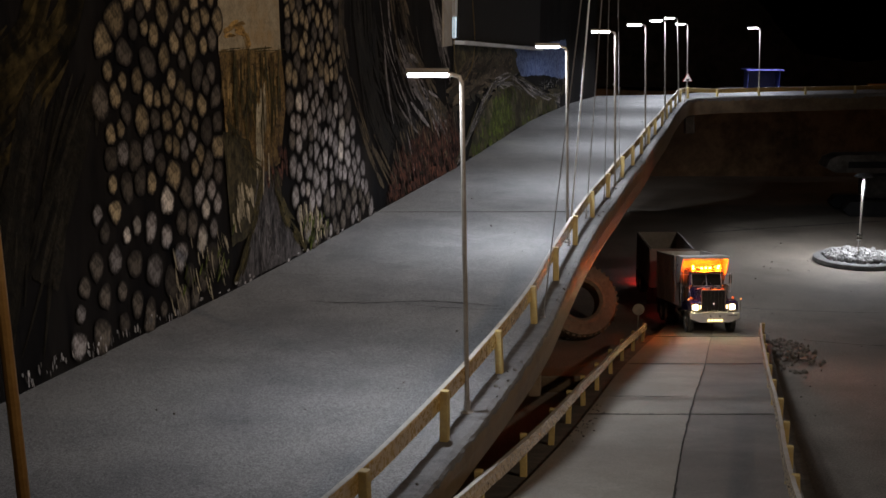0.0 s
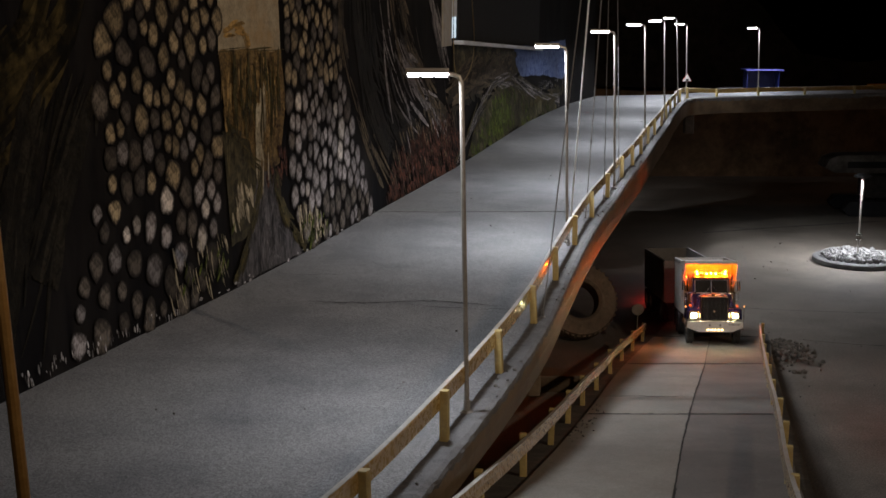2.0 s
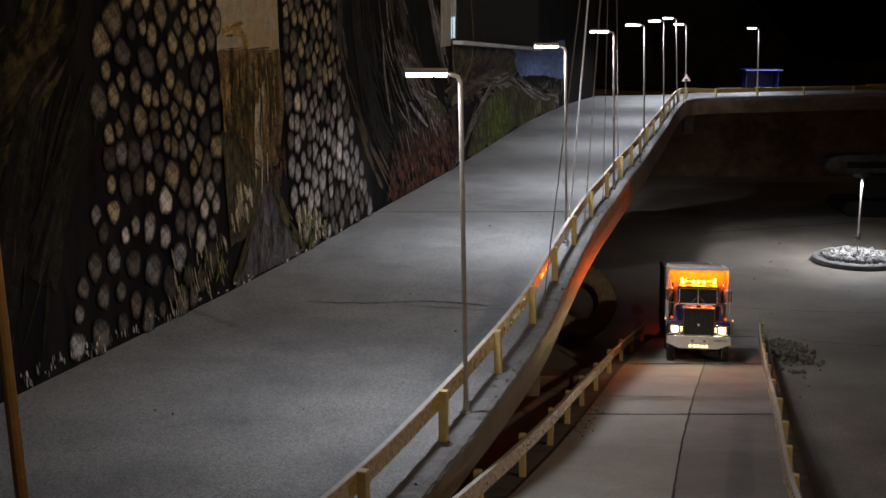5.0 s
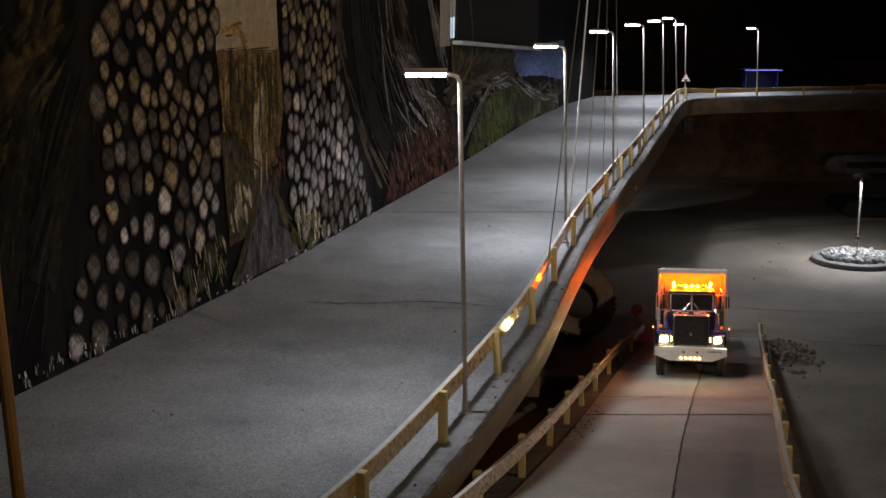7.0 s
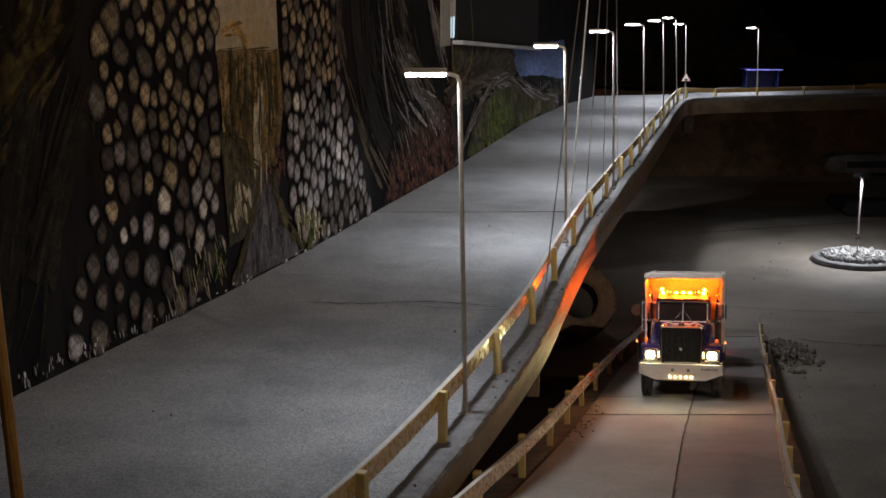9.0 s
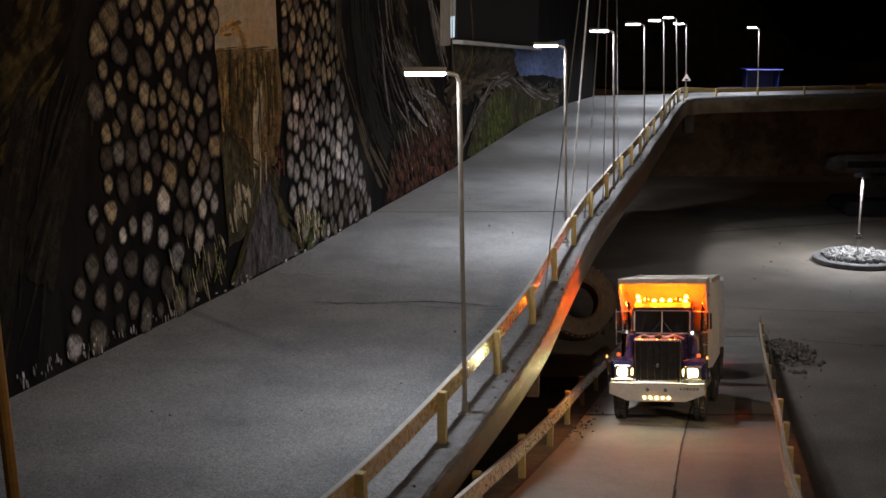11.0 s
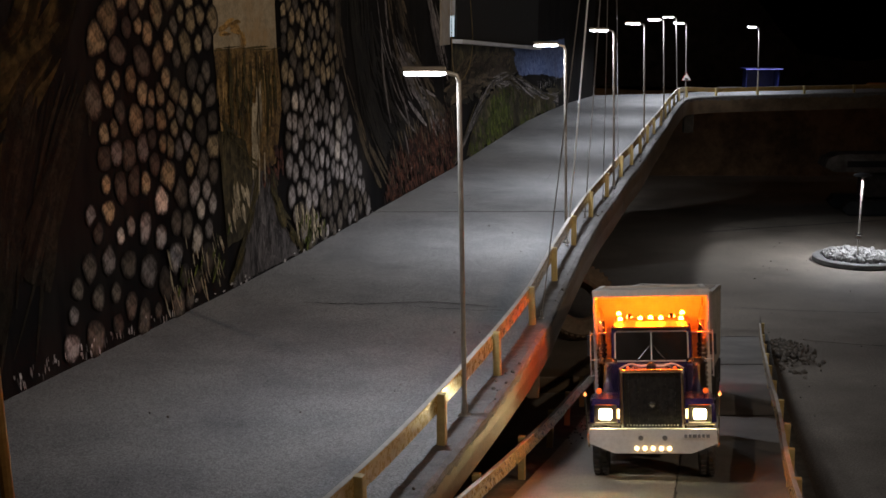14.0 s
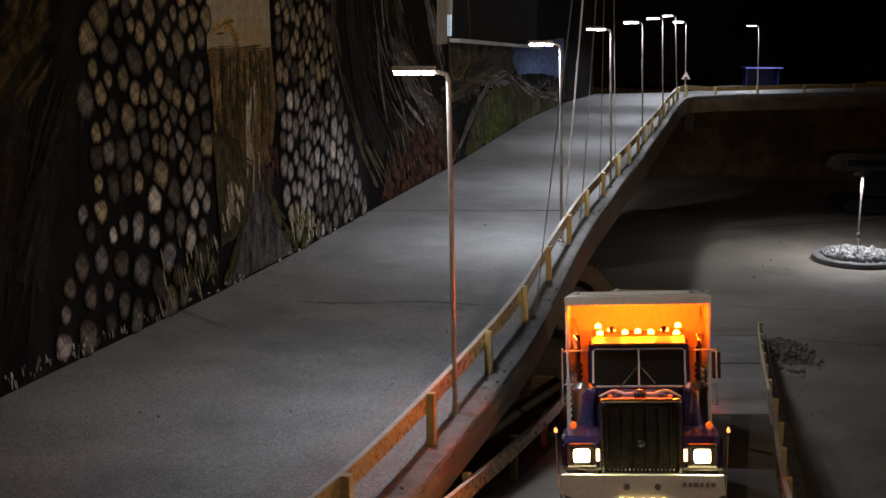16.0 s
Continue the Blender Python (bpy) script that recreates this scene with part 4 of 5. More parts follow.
def picture_patch(name, poly, material, off):
    """A flat painted field on the wall, with a slightly wandering outline."""
    r = random.Random(len(name) * 7 + len(poly))
    lo, hi = min(p[0] for p in poly), max(p[0] for p in poly)
    n = max(6, int((hi - lo) / 0.02))
    bm = bmesh.new()
    prev = None
    for k in range(n + 1):
        s = lo + (hi - lo) * (0.001 + 0.998 * k / n)
        cross = [b + (d - b) * (s - a) / (c - a) for (a, b), (c, d) in zip(poly, poly[1:] + poly[:1]) if (a > s) != (c > s)]
        if len(cross) < 2:
            continue
        ends = (max(min(cross) + r.uniform(-1, 1) * 0.004, DECK + 0.001), max(cross) + r.uniform(-1, 1) * 0.004)
        row = [bm.verts.new(wall_at(s, h, off)) for h in ends]
        if prev:
            bm.faces.new((prev[0], row[0], row[1], prev[1]))
        prev = row
    return part(name, bm, material, mural_wall)


def strokes(name, material, n, poly, length, width, lean, bend, off, seed):
    """Brush strokes: long tapered ribbons of paint that start inside a field. lean: sideways for each metre down."""
    r = random.Random(seed)
    box = [min(p[0] for p in poly), max(p[0] for p in poly), min(p[1] for p in poly), max(p[1] for p in poly)]
    verts, faces = [], []
    made = 0
    while made < n:
        s, h = r.uniform(*box[:2]), r.uniform(*box[2:])
        if not inside(poly, s, h):
            continue
        made += 1
        L, W = length * r.uniform(0.4, 1.3), width * r.uniform(0.4, 1.3)
        k0, b0 = lean + r.uniform(-0.15, 0.15), bend * r.uniform(0.5, 1.5)
        lift = off + r.uniform(0, 0.0004)
        steps = 6
        base = len(verts)
        for k in range(steps + 1):
            u = k / steps
            hh = h - L * u
            if hh < DECK + 0.002:
                hh = DECK + 0.002
            ss = s + k0 * L * u + b0 * L * u * u
            w = W * math.sin(math.pi * (0.12 + 0.8 * u)) * 0.5
            verts += [wall_at(ss - w, hh, lift), wall_at(ss + w, hh, lift)]
            if k:
                i = base + 2 * k
                faces.append((i - 2, i - 1, i + 1, i))
    me = bpy.data.meshes.new(name)
    me.from_pydata(verts, [], faces)
    me.materials.append(material)
    ob = new(name, me)
    ob.parent = mural_wall
    return tagged(ob, kind="stuff")


def brush_line(name, material, pts, n, spread, length, width, off, seed):
    """Brush strokes that follow a bent line on the wall, scattered across it."""
    r = random.Random(seed)
    line = smooth_line([(s, h, 0) for s, h in pts], 0.012)
    verts, faces = [], []
    for _ in range(n):
        count = max(4, int(length * r.uniform(0.4, 1.4) / 0.012))
        i0 = r.randrange(0, max(1, len(line) - count // 2))
        run = line[i0:i0 + count]
        if len(run) < 3:
            continue
        o, drift, w0, lift = r.gauss(0, spread), r.gauss(0, spread), width * r.uniform(0.3, 1.2), off + r.uniform(0, 0.0008)
        base = len(verts)
        for k, p in enumerate(run):
            u = k / (len(run) - 1)
            q = run[min(k + 1, len(run) - 1)] - run[max(k - 1, 0)]
            side = Vector((-q.y, q.x, 0)).normalized()
            c = p + side * (o + drift * u)
            w = w0 * math.sin(math.pi * (0.1 + 0.8 * u)) * 0.5
            for e in (-w, w):
                a = c + side * e
                verts.append(wall_at(a.x, max(a.y, DECK + 0.002), lift))
            if k:
                i = base + 2 * k
                faces.append((i - 2, i - 1, i + 1, i))
    me = bpy.data.meshes.new(name)
    me.from_pydata(verts, [], faces)
    me.materials.append(material)
    ob = new(name, me)
    ob.parent = mural_wall
    return tagged(ob, kind="stuff")


def cell(site, others, reach):
    """The outline of the ground nearer to one site than to the others, at most reach away."""
    ring = [Vector((reach * math.cos(k * math.pi / 5), reach * math.sin(k * math.pi / 5))) for k in range(10)]
    for o in others:
        n = o - site
        half = n.length / 2
        n = n.normalized()
        cut = []
        for p, q in zip(ring, ring[1:] + ring[:1]):
            dp, dq = p.dot(n) - half, q.dot(n) - half
            if dp <= 0:
                cut.append(p)
            if (dp < 0) != (dq < 0):
                cut.append(p + (q - p) * (dp / (dp - dq)))
        ring = cut
    return ring


def stone_mesh(ring, material, shrink, r):
    """One painted cobble with a rounded outline and a slight swelling; u runs from 0 at its rim to 1 inside."""
    mid = sum(ring, Vector((0, 0))) / len(ring)
    ring = [p for p, q in zip(ring, ring[1:] + ring[:1]) if (p - q).length > 0.12]
    soft = []
    for p, q in zip(ring, ring[1:] + ring[:1]):
        soft += [p.lerp(q, 0.27), p.lerp(q, 0.73)]
    ring, soft = soft, []
    for p, q in zip(ring, ring[1:] + ring[:1]):
        soft += [p.lerp(q, 0.25), p.lerp(q, 0.75)]
    soft = [mid + (p - mid) * shrink * r.uniform(0.97, 1.03) for p in soft]
    bm = bmesh.new()
    uv = bm.loops.layers.uv.new("UVMap")
    rim = [bm.verts.new((p.x, p.y, 0)) for p in soft]
    lift = [bm.verts.new((mid.x + (p.x - mid.x) * 0.62, mid.y + (p.y - mid.y) * 0.62, 0.0005)) for p in soft]
    top = bm.verts.new((mid.x, mid.y, 0.0006))
    n = len(rim)
    for k in range(n):
        bm.faces.new((rim[k], rim[(k + 1) % n], lift[(k + 1) % n], lift[k]))
        bm.faces.new((lift[k], lift[(k + 1) % n], top))
    rims = set(rim)
    for f in bm.faces:
        f.smooth = True
        for lp in f.loops:
            lp[uv].uv = (0.0 if lp.vert in rims else (1.0 if lp.vert is top else 0.55), 0)
    me = bpy.data.meshes.new("painted_stone")
    bm.to_mesh(me)
    bm.free()
    me.materials.append(material)
    return me


def cobbles(poly, seed, choose, size, tight):
    """Painted cobbles packed over a field of the wall, taller than wide."""
    r = random.Random(seed)
    box = [min(p[0] for p in poly), max(p[0] for p in poly), min(p[1] for p in poly), max(p[1] for p in poly)]
    kept = []
    for _ in range(9000):
        s, h = r.uniform(*box[:2]), r.uniform(*box[2:])
        w = size(h) * r.uniform(0.6, 1.35)
        if not inside(poly, s, h) or h < DECK + w * 1.1:
            continue
        if any((s - a) ** 2 + ((h - b) * 0.8) ** 2 < (0.86 * (w + c)) ** 2 for a, b, c in kept):
            continue
        kept.append((s, h, w))
    for s, h, w in kept:
        site = Vector((s, h * 0.8)) / w
        near = [Vector((a, b * 0.8)) / w for a, b, c in kept if 0 < abs(a - s) + abs(b - h) < 0.16]
        ring = cell(site, near, 1.25)
        if len(ring) < 4:
            continue
        m = choose(s, h, r)
        gap = 0.78 if h < 1.04 and s < 1.62 else 1.0
        ob = new("painted_stone", stone_mesh(ring, m, r.uniform(*tight) * gap, r))
        ob.parent = mural_wall
        ob.matrix_basis = wall_pose(s, h, 0.004, r.uniform(-0.06, 0.06)) @ Matrix.Diagonal((w, w / 0.8, 1, 1))
    return kept


# tan high, grey low: stone paint mixed with the tint of its light
def choose_one(s, h, r):
    q = r.random()
    if h > 1.12:
        return P_TAN if q < 0.6 else P_DIM
    if h > 1.03:
        return P_TAN if q < 0.45 else (P_DIM if q < 0.85 else P_GREY)
    if h < 0.9 or s < 1.44:
        return P_GREY if q < 0.2 else P_DIM
    return P_PALE if q < 0.22 else (P_GREY if q < 0.55 else P_DIM)


def choose_two(s, h, r):
    q = r.random()
    if h > 1.17:
        return P_TAN if q < 0.75 else P_DIM
    if h < 0.9:
        return P_GREY if q < 0.55 else P_DIM
    return P_GREY if q < 0.72 else (P_PALE if q < 0.84 else P_DIM)


PILLAR_ONE = [(1.5, 1.62), (1.46, 1.36), (1.43, 1.232), (1.445, 1.098), (1.387, 1.003), (1.36, 0.916), (1.3, 0.85), (1.42, 0.815), (1.72, 0.815), (1.80, 0.909), (1.815, 1.051), (1.815, 1.238), (1.835, 1.36), (1.85, 1.62)]
PILLAR_TWO = [(2.12, 1.62), (2.12, 1.359), (2.15, 1.244), (2.15, 1.068), (2.175, 0.895), (2.27, 0.82), (2.74, 0.82), (2.61, 0.973), (2.49, 1.163), (2.455, 1.359), (2.44, 1.62)]
picture_patch("sky_field", [(1.845, 1.7), (1.84, 1.36), (1.828, 1.262), (2.115, 1.25), (2.11, 1.36), (2.11, 1.7)], P_SKY, 0.002)
picture_patch("reed_field", [(1.828, 1.268), (1.836, 1.154), (1.905, 1.03), (1.996, 1.01), (2.096, 1.03), (2.135, 1.152), (2.115, 1.257)], P_REED, 0.0025)
picture_patch("path_field", [(1.996, 1.024), (2.05, 1.012), (2.089, 0.932), (2.206, 0.815), (1.87, 0.815), (1.955, 0.921)], P_PATH, 0.0035)
TREES = [(1.83, 1.262), (1.838, 1.16), (2.12, 1.16), (2.112, 1.255)]
strokes("reed_stroke", P_REED, 120, TREES, 0.08, 0.009, 0.0, 0.02, 0.004, 11)
strokes("fir_stroke", P_FIR, 46, [(1.85, 1.27), (1.85, 1.15), (2.1, 1.15), (2.1, 1.27)], 0.1, 0.006, 0.0, 0.0, 0.0055, 12)
for s0, top in ((1.885, 1.275), (1.915, 1.262), (1.948, 1.268), (1.975, 1.25), (2.03, 1.305), (2.066, 1.255), (2.09, 1.262)):
    brush_line("fir_stroke", P_FIR, [(s0, top), (s0 - 0.002, top - 0.05), (s0, top - 0.1)], 3, 0.0012, 0.12, 0.005, 0.0055, int(s0 * 1000))
    strokes("fir_stroke", P_FIR, 12, [(s0 - 0.003, top - 0.025), (s0 + 0.003, top - 0.025), (s0 + 0.01, top - 0.11), (s0 - 0.01, top - 0.11)], 0.02, 0.008, 0.0, 0.0, 0.0058, int(s0 * 900))
brush_line("orange_cloud", P_CLOUD, [(1.85, 1.3), (1.9, 1.306), (1.94, 1.3), (1.965, 1.27)], 30, 0.006, 0.035, 0.01, 0.0026, 71)
strokes("far_water", P_FIR, 8, [(1.84, 1.272), (1.84, 1.266), (2.1, 1.258), (2.1, 1.264)], 0.002, 0.1, 0.0, 0.0, 0.0024, 72)
strokes("straw_stroke", P_STRAW, 26, [(1.985, 1.2), (1.97, 1.05), (2.03, 1.05), (2.02, 1.2)], 0.07, 0.009, -0.1, 0.0, 0.006, 13)
BANK = [(1.836, 1.15), (1.84, 0.98), (1.93, 0.98), (1.99, 1.025), (1.936, 1.102)]
picture_patch("bank_field", [(1.83, 1.12), (1.84, 0.9), (1.93, 0.9), (1.985, 1.02), (1.94, 1.09)], P_OLIVE, 0.0045)
brush_line("path_edge", P_FIR, [(2.05, 1.03), (2.085, 0.96), (2.13, 0.9), (2.22, 0.82)], 60, 0.006, 0.06, 0.011, 0.0048, 73)
brush_line("path_edge", P_FIR, [(2.0, 1.025), (1.965, 0.95), (1.92, 0.89), (1.86, 0.82)], 50, 0.005, 0.06, 0.01, 0.0048, 74)
brush_line("path_streak", P_PATH, [(2.025, 1.01), (2.02, 0.95), (2.03, 0.88), (2.04, 0.82)], 50, 0.025, 0.07, 0.012, 0.0042, 75)
brush_line("bank_ridge", P_FIR, [(1.84, 1.14), (1.9, 1.09), (1.95, 1.05), (1.995, 1.025)], 14, 0.004, 0.06, 0.006, 0.0062, 76)
strokes("bank_stroke", P_OLIVE, 60, BANK, 0.05, 0.012, -0.1, 0.1, 0.005, 14)
strokes("bank_straw", P_STRAW, 26, [(1.85, 1.02), (1.85, 0.95), (1.95, 0.97), (1.95, 1.02)], 0.035, 0.01, 0.3, 0.1, 0.006, 15)
strokes("rust_stroke", P_RUST, 25, [(2.03, 1.06), (2.02, 1.01), (2.12, 1.0), (2.12, 1.07)], 0.03, 0.012, 0.2, 0.0, 0.005, 16)
cobbles(PILLAR_ONE, 21, choose_one, lambda h: 0.0205 if h > 1.05 else 0.0245, (0.82, 1.04))
cobbles(PILLAR_TWO, 22, choose_two, lambda h: 0.0185 if h > 1.1 else 0.021, (0.94, 1.06))
# drapery and rock faces beside the pillars
for k, fold in enumerate(([(1.42, 1.46), (1.374, 1.358), (1.334, 1.303), (1.263, 1.251), (1.209, 1.216), (1.1, 1.17)], [(1.34, 1.42), (1.3, 1.359), (1.27, 1.312), (1.216, 1.276), (1.1, 1.22)],
                         [(1.42, 1.24), (1.359, 1.145), (1.307, 1.052), (1.256, 0.961)], [(1.3, 1.25), (1.24, 1.12), (1.2, 1.0), (1.16, 0.9)])):
    brush_line("drape_fold", P_GOLD if k < 2 else P_SHADE, fold, 60, 0.014, 0.2, 0.02, 0.0022 + 0.0001 * k, 77 + k)
strokes("drape_stroke", P_SHADE, 160, [(0.3, 1.5), (0.3, 0.95), (1.1, 0.95), (1.36, 1.1), (1.4, 1.6)], 0.24, 0.016, -0.3, -0.1, 0.0012, 32)
for k, (fold, tone, n, spread) in enumerate((
        ([(2.47, 1.5), (2.496, 1.358), (2.518, 1.226), (2.665, 1.037), (2.91, 0.842)], P_STROKE, 26, 0.012),
        ([(2.7, 1.5), (2.727, 1.357), (2.77, 1.215), (2.97, 1.022), (3.3, 0.87)], P_SHADE, 70, 0.03),
        ([(2.6, 1.5), (2.63, 1.3), (2.72, 1.12), (2.9, 0.95)], P_SHADE, 60, 0.025),
        ([(2.95, 1.5), (2.979, 1.357), (3.088, 1.217), (3.333, 1.055), (3.56, 0.95)], P_STROKE, 60, 0.03),
        ([(2.95, 1.26), (3.02, 1.2), (3.175, 1.116), (3.367, 1.018), (3.52, 0.94)], P_ASH, 46, 0.02),
        ([(3.3, 1.5), (3.336, 1.357), (3.437, 1.237), (3.544, 1.092)], P_ASH, 14, 0.025),
        ([(2.83, 1.4), (2.87, 1.25), (3.0, 1.1), (3.2, 0.98)], P_ASH, 14, 0.035))):
    brush_line("rock_fold", tone, fold, n, spread, 0.22, 0.016, 0.002 + 0.0002 * k, 90 + k)
strokes("rust_stroke", P_RUST, 520, [(2.83, 0.83), (2.9, 0.9), (3.2, 0.94), (3.6, 0.96), (3.75, 0.9), (3.62, 0.82)], 0.03, 0.013, 0.4, 0.1, 0.0045, 35)
strokes("rust_stroke", P_RUST, 200, [(2.86, 0.9), (3.0, 0.97), (3.3, 1.0), (3.55, 1.02), (3.7, 0.92), (3.2, 0.92)], 0.045, 0.008, 0.5, 0.2, 0.004, 48)
strokes("rust_stroke", P_STROKE, 160, [(2.86, 0.88), (2.95, 1.0), (3.3, 1.06), (3.6, 1.06), (3.7, 0.9), (3.2, 0.88)], 0.06, 0.012, 0.5, 0.2, 0.0035, 49)
GREEN = [(3.85, 0.82), (3.95, 0.9), (4.1, 0.97), (4.5, 1.03), (4.9, 1.0), (5.3, 0.94), (5.95, 0.86), (5.9, 0.82)]
picture_patch("moss_field", GREEN, P_OLIVE, 0.002)
strokes("moss_stroke", P_GREEN, 130, GREEN, 0.05, 0.05, 0.6, 0.2, 0.004, 36)
strokes("moss_stroke", P_OLIVE, 150, GREEN, 0.05, 0.05, 0.2, 0.3, 0.0042, 50)
picture_patch("lake_field", [(4.8, 1.16), (4.86, 1.09), (5.0, 1.03), (5.6, 1.0), (6.1, 0.95), (6.2, 1.0), (6.15, 1.15)], P_BLUE, 0.003)
picture_patch("olive_field", [(3.6, 1.3), (3.6, 1.06), (4.1, 1.04), (4.7, 1.035), (4.95, 1.05), (4.85, 1.16), (4.7, 1.3)], P_OLIVE, 0.0025)
strokes("olive_stroke", P_OLIVE, 120, [(3.6, 1.25), (3.6, 1.06), (4.7, 1.04), (4.85, 1.15), (4.7, 1.25)], 0.05, 0.07, 0.8, 0.2, 0.004, 37)
LEDGE = [(3.62, 0.825), (3.78, 0.874), (3.915, 0.926), (4.127, 1.0), (4.358, 1.045), (4.708, 1.035), (5.007, 0.992), (5.494, 0.914), (6.0, 0.854)]
brush_line("rock_ledge", P_FIR, LEDGE, 60, 0.016, 0.3, 0.022, 0.0052, 38)
brush_line("rock_ledge", P_ASH, LEDGE, 150, 0.012, 0.2, 0.007, 0.0062, 47)
brush_line("rock_ledge", P_STROKE, [(3.5, 1.06), (3.85, 1.09), (4.3, 1.1), (4.75, 1.1)], 150, 0.03, 0.2, 0.02, 0.0045, 78)
strokes("moss_stroke", P_GREEN, 170, [(4.1, 0.84), (4.36, 1.0), (4.7, 0.97), (4.85, 0.84)], 0.035, 0.03, 0.3, 0.2, 0.0045, 79)
strokes("dead_tree", P_FIR, 60, [(5.0, 0.98), (5.0, 0.9), (6.2, 0.86), (6.2, 0.93)], 0.04, 0.05, 0.2, 0.2, 0.006, 39)
strokes("pale_twig", P_WHITE, 34, [(5.4, 1.0), (5.4, 0.95), (6.2, 0.92), (6.2, 0.96)], 0.03, 0.007, 0.1, 0.1, 0.008, 40)
# grass tufts and white flower dabs along the foot of the mural
strokes("flower_dab", P_WHITE, 60, [(1.12, 0.85), (1.12, 0.826), (1.75, 0.825), (1.6, 0.84)], 0.013, 0.0035, 0.1, 0.0, 0.006, 41)
strokes("flower_dab", P_WHITE, 30, [(1.7, 0.83), (1.7, 0.817), (2.75, 0.817), (2.75, 0.83)], 0.006, 0.012, 0.1, 0.0, 0.006, 42)
strokes("grass_tuft", P_STRAW, 40, [(1.62, 0.95), (1.6, 0.85), (1.8, 0.85), (1.84, 0.95)], 0.04, 0.0035, 0.1, 0.15, 0.007, 43)
strokes("grass_tuft", P_GREEN, 22, [(1.66, 0.9), (1.66, 0.85), (1.86, 0.86), (1.88, 0.95)], 0.022, 0.007, -0.3, -0.2, 0.0075, 44)
strokes("grass_tuft", P_STRAW, 36, [(2.17, 0.93), (2.2, 0.85), (2.36, 0.85), (2.3, 0.92)], 0.035, 0.006, 0.1, 0.15, 0.007, 45)
strokes("grass_tuft", P_GREEN, 22, [(2.2, 0.9), (2.2, 0.84), (2.38, 0.84), (2.35, 0.9)], 0.025, 0.01, -0.2, -0.2, 0.0075, 46)

# ---------------------------------------------------------------- window with a black blind, high on the painted wall
WHITEFRAME = surface("white_frame_paint", (0.72, 0.75, 0.77), (0.84, 0.86, 0.88), 20, 0.4, bump=0.05, stain=(0.35, 0.36, 0.36), stain_scale=6, stain_amount=0.4)
BLIND = surface("black_blind_cloth", (0.006, 0.006, 0.006), (0.012, 0.011, 0.01), 30, 0.9, bump=0.2)
CHAIN = surface("brass_beads", (0.3, 0.22, 0.11), (0.5, 0.38, 0.2), 50, 0.4, metal=0.8, bump=0)
window_1 = thing("window_1", pose(0, 0, 0), "white framed window behind a lowered black roller blind", "window", kind="structure")


def bar_on_wall(a, b, w, out0, out1):
    """A bar along the wall from a to b (s, h), w wide, standing out between two distances."""
    bm = bmesh.new()
    d = Vector((b[0] - a[0], b[1] - a[1]))
    n = Vector((-d.y, d.x)).normalized() * w
    ring = [(a[0], a[1]), (b[0], b[1]), (b[0] + n.x, b[1] + n.y), (a[0] + n.x, a[1] + n.y)]
    lo = [bm.verts.new(wall_at(s, h, out0)) for s, h in ring]
    hi = [bm.verts.new(wall_at(s, h, out1)) for s, h in ring]
    for k in range(4):
        bm.faces.new((lo[k], lo[(k + 1) % 4], hi[(k + 1) % 4], hi[k]))
    bm.faces.new(hi)
    bm.faces.new(lo[::-1])
    return bm


part("jamb", bar_on_wall((3.55, 1.215), (3.55, 1.9), 0.11, 0.006, 0.012), WORN, window_1, "greyish jamb")
# the strip's pale blue brightness is put in as emission
part("pane", bar_on_wall((3.605, 1.238), (3.605, 1.304), 0.055, 0.006, 0.0125), glow("pale_blue_glow", (0.7, 0.87, 1.0), 0.75), window_1, "pale blue glowing strip beside the blind")
part("casing", bar_on_wall((3.605, 1.304), (3.605, 1.9), 0.055, 0.006, 0.015), WHITEFRAME, window_1)
part("bottom_bar", bar_on_wall((3.58, 1.218), (5.33, 1.128), 0.012, 0.008, 0.045), WHITEFRAME, window_1, "white bottom bar")
part("blind", bar_on_wall((3.6, 1.235), (5.36, 1.145), 0.75, 0.01, 0.02), BLIND, window_1, "black blind cloth")
chain_line = smooth_line([wall_at(s, h, 0.022) for s, h in ((3.53, 1.7), (3.53, 1.35), (3.535, 1.19), (3.57, 1.12), (3.64, 1.095), (3.74, 1.11), (3.83, 1.16), (3.85, 1.24), (3.8, 1.4), (3.77, 1.7))], 0.0042)
bm = bmesh.new()
for p in chain_line:
    bmesh.ops.create_icosphere(bm, subdivisions=1, radius=0.0022, matrix=Matrix.Translation(p))
part("bead_chain", bm, CHAIN, window_1, "brass bead pull chain", smooth=True)

# ---------------------------------------------------------------- suspension cables of the upper road
CABLE = surface("steel_cable", (0.3, 0.28, 0.26), (0.5, 0.47, 0.44), 200, 0.4, metal=0.8, bump=0.2)
for base, top, r in (((0.172, 2.06), (0.41, 2.06, 3.2), 0.0011), ((0.281, 2.7), (0.426, 2.7, 3.2), 0.002), ((0.36, 3.05), (0.471, 3.05, 3.2), 0.0016), ((0.442, 3.33), (0.434, 3.33, 3.2), 0.0012), ((0.535, 3.69), (0.447, 3.69, 3.2), 0.0012)):
    ob = thing("suspension_cable", pose(base[0], base[1], DECK + 0.003), "taut thin steel cable holding the raised road", "cable", "cables holding the road")
    e = Vector(top) - Vector((base[0], base[1], DECK + 0.003))
    # the thickest cable's lamplit brightness is put in as white paint
    part("wire", tube(bmesh.new(), [(0, 0, 0), e * 0.5, e], r, 6), WHITEFRAME if r > 0.0018 else CABLE, ob)
    part("anchor", lathe(bmesh.new(), [(0.005, 0), (0.005, 0.003), (0.0025, 0.004), (0.0025, 0.016), (0.0004, 0.017)], 8), CABLE, ob)

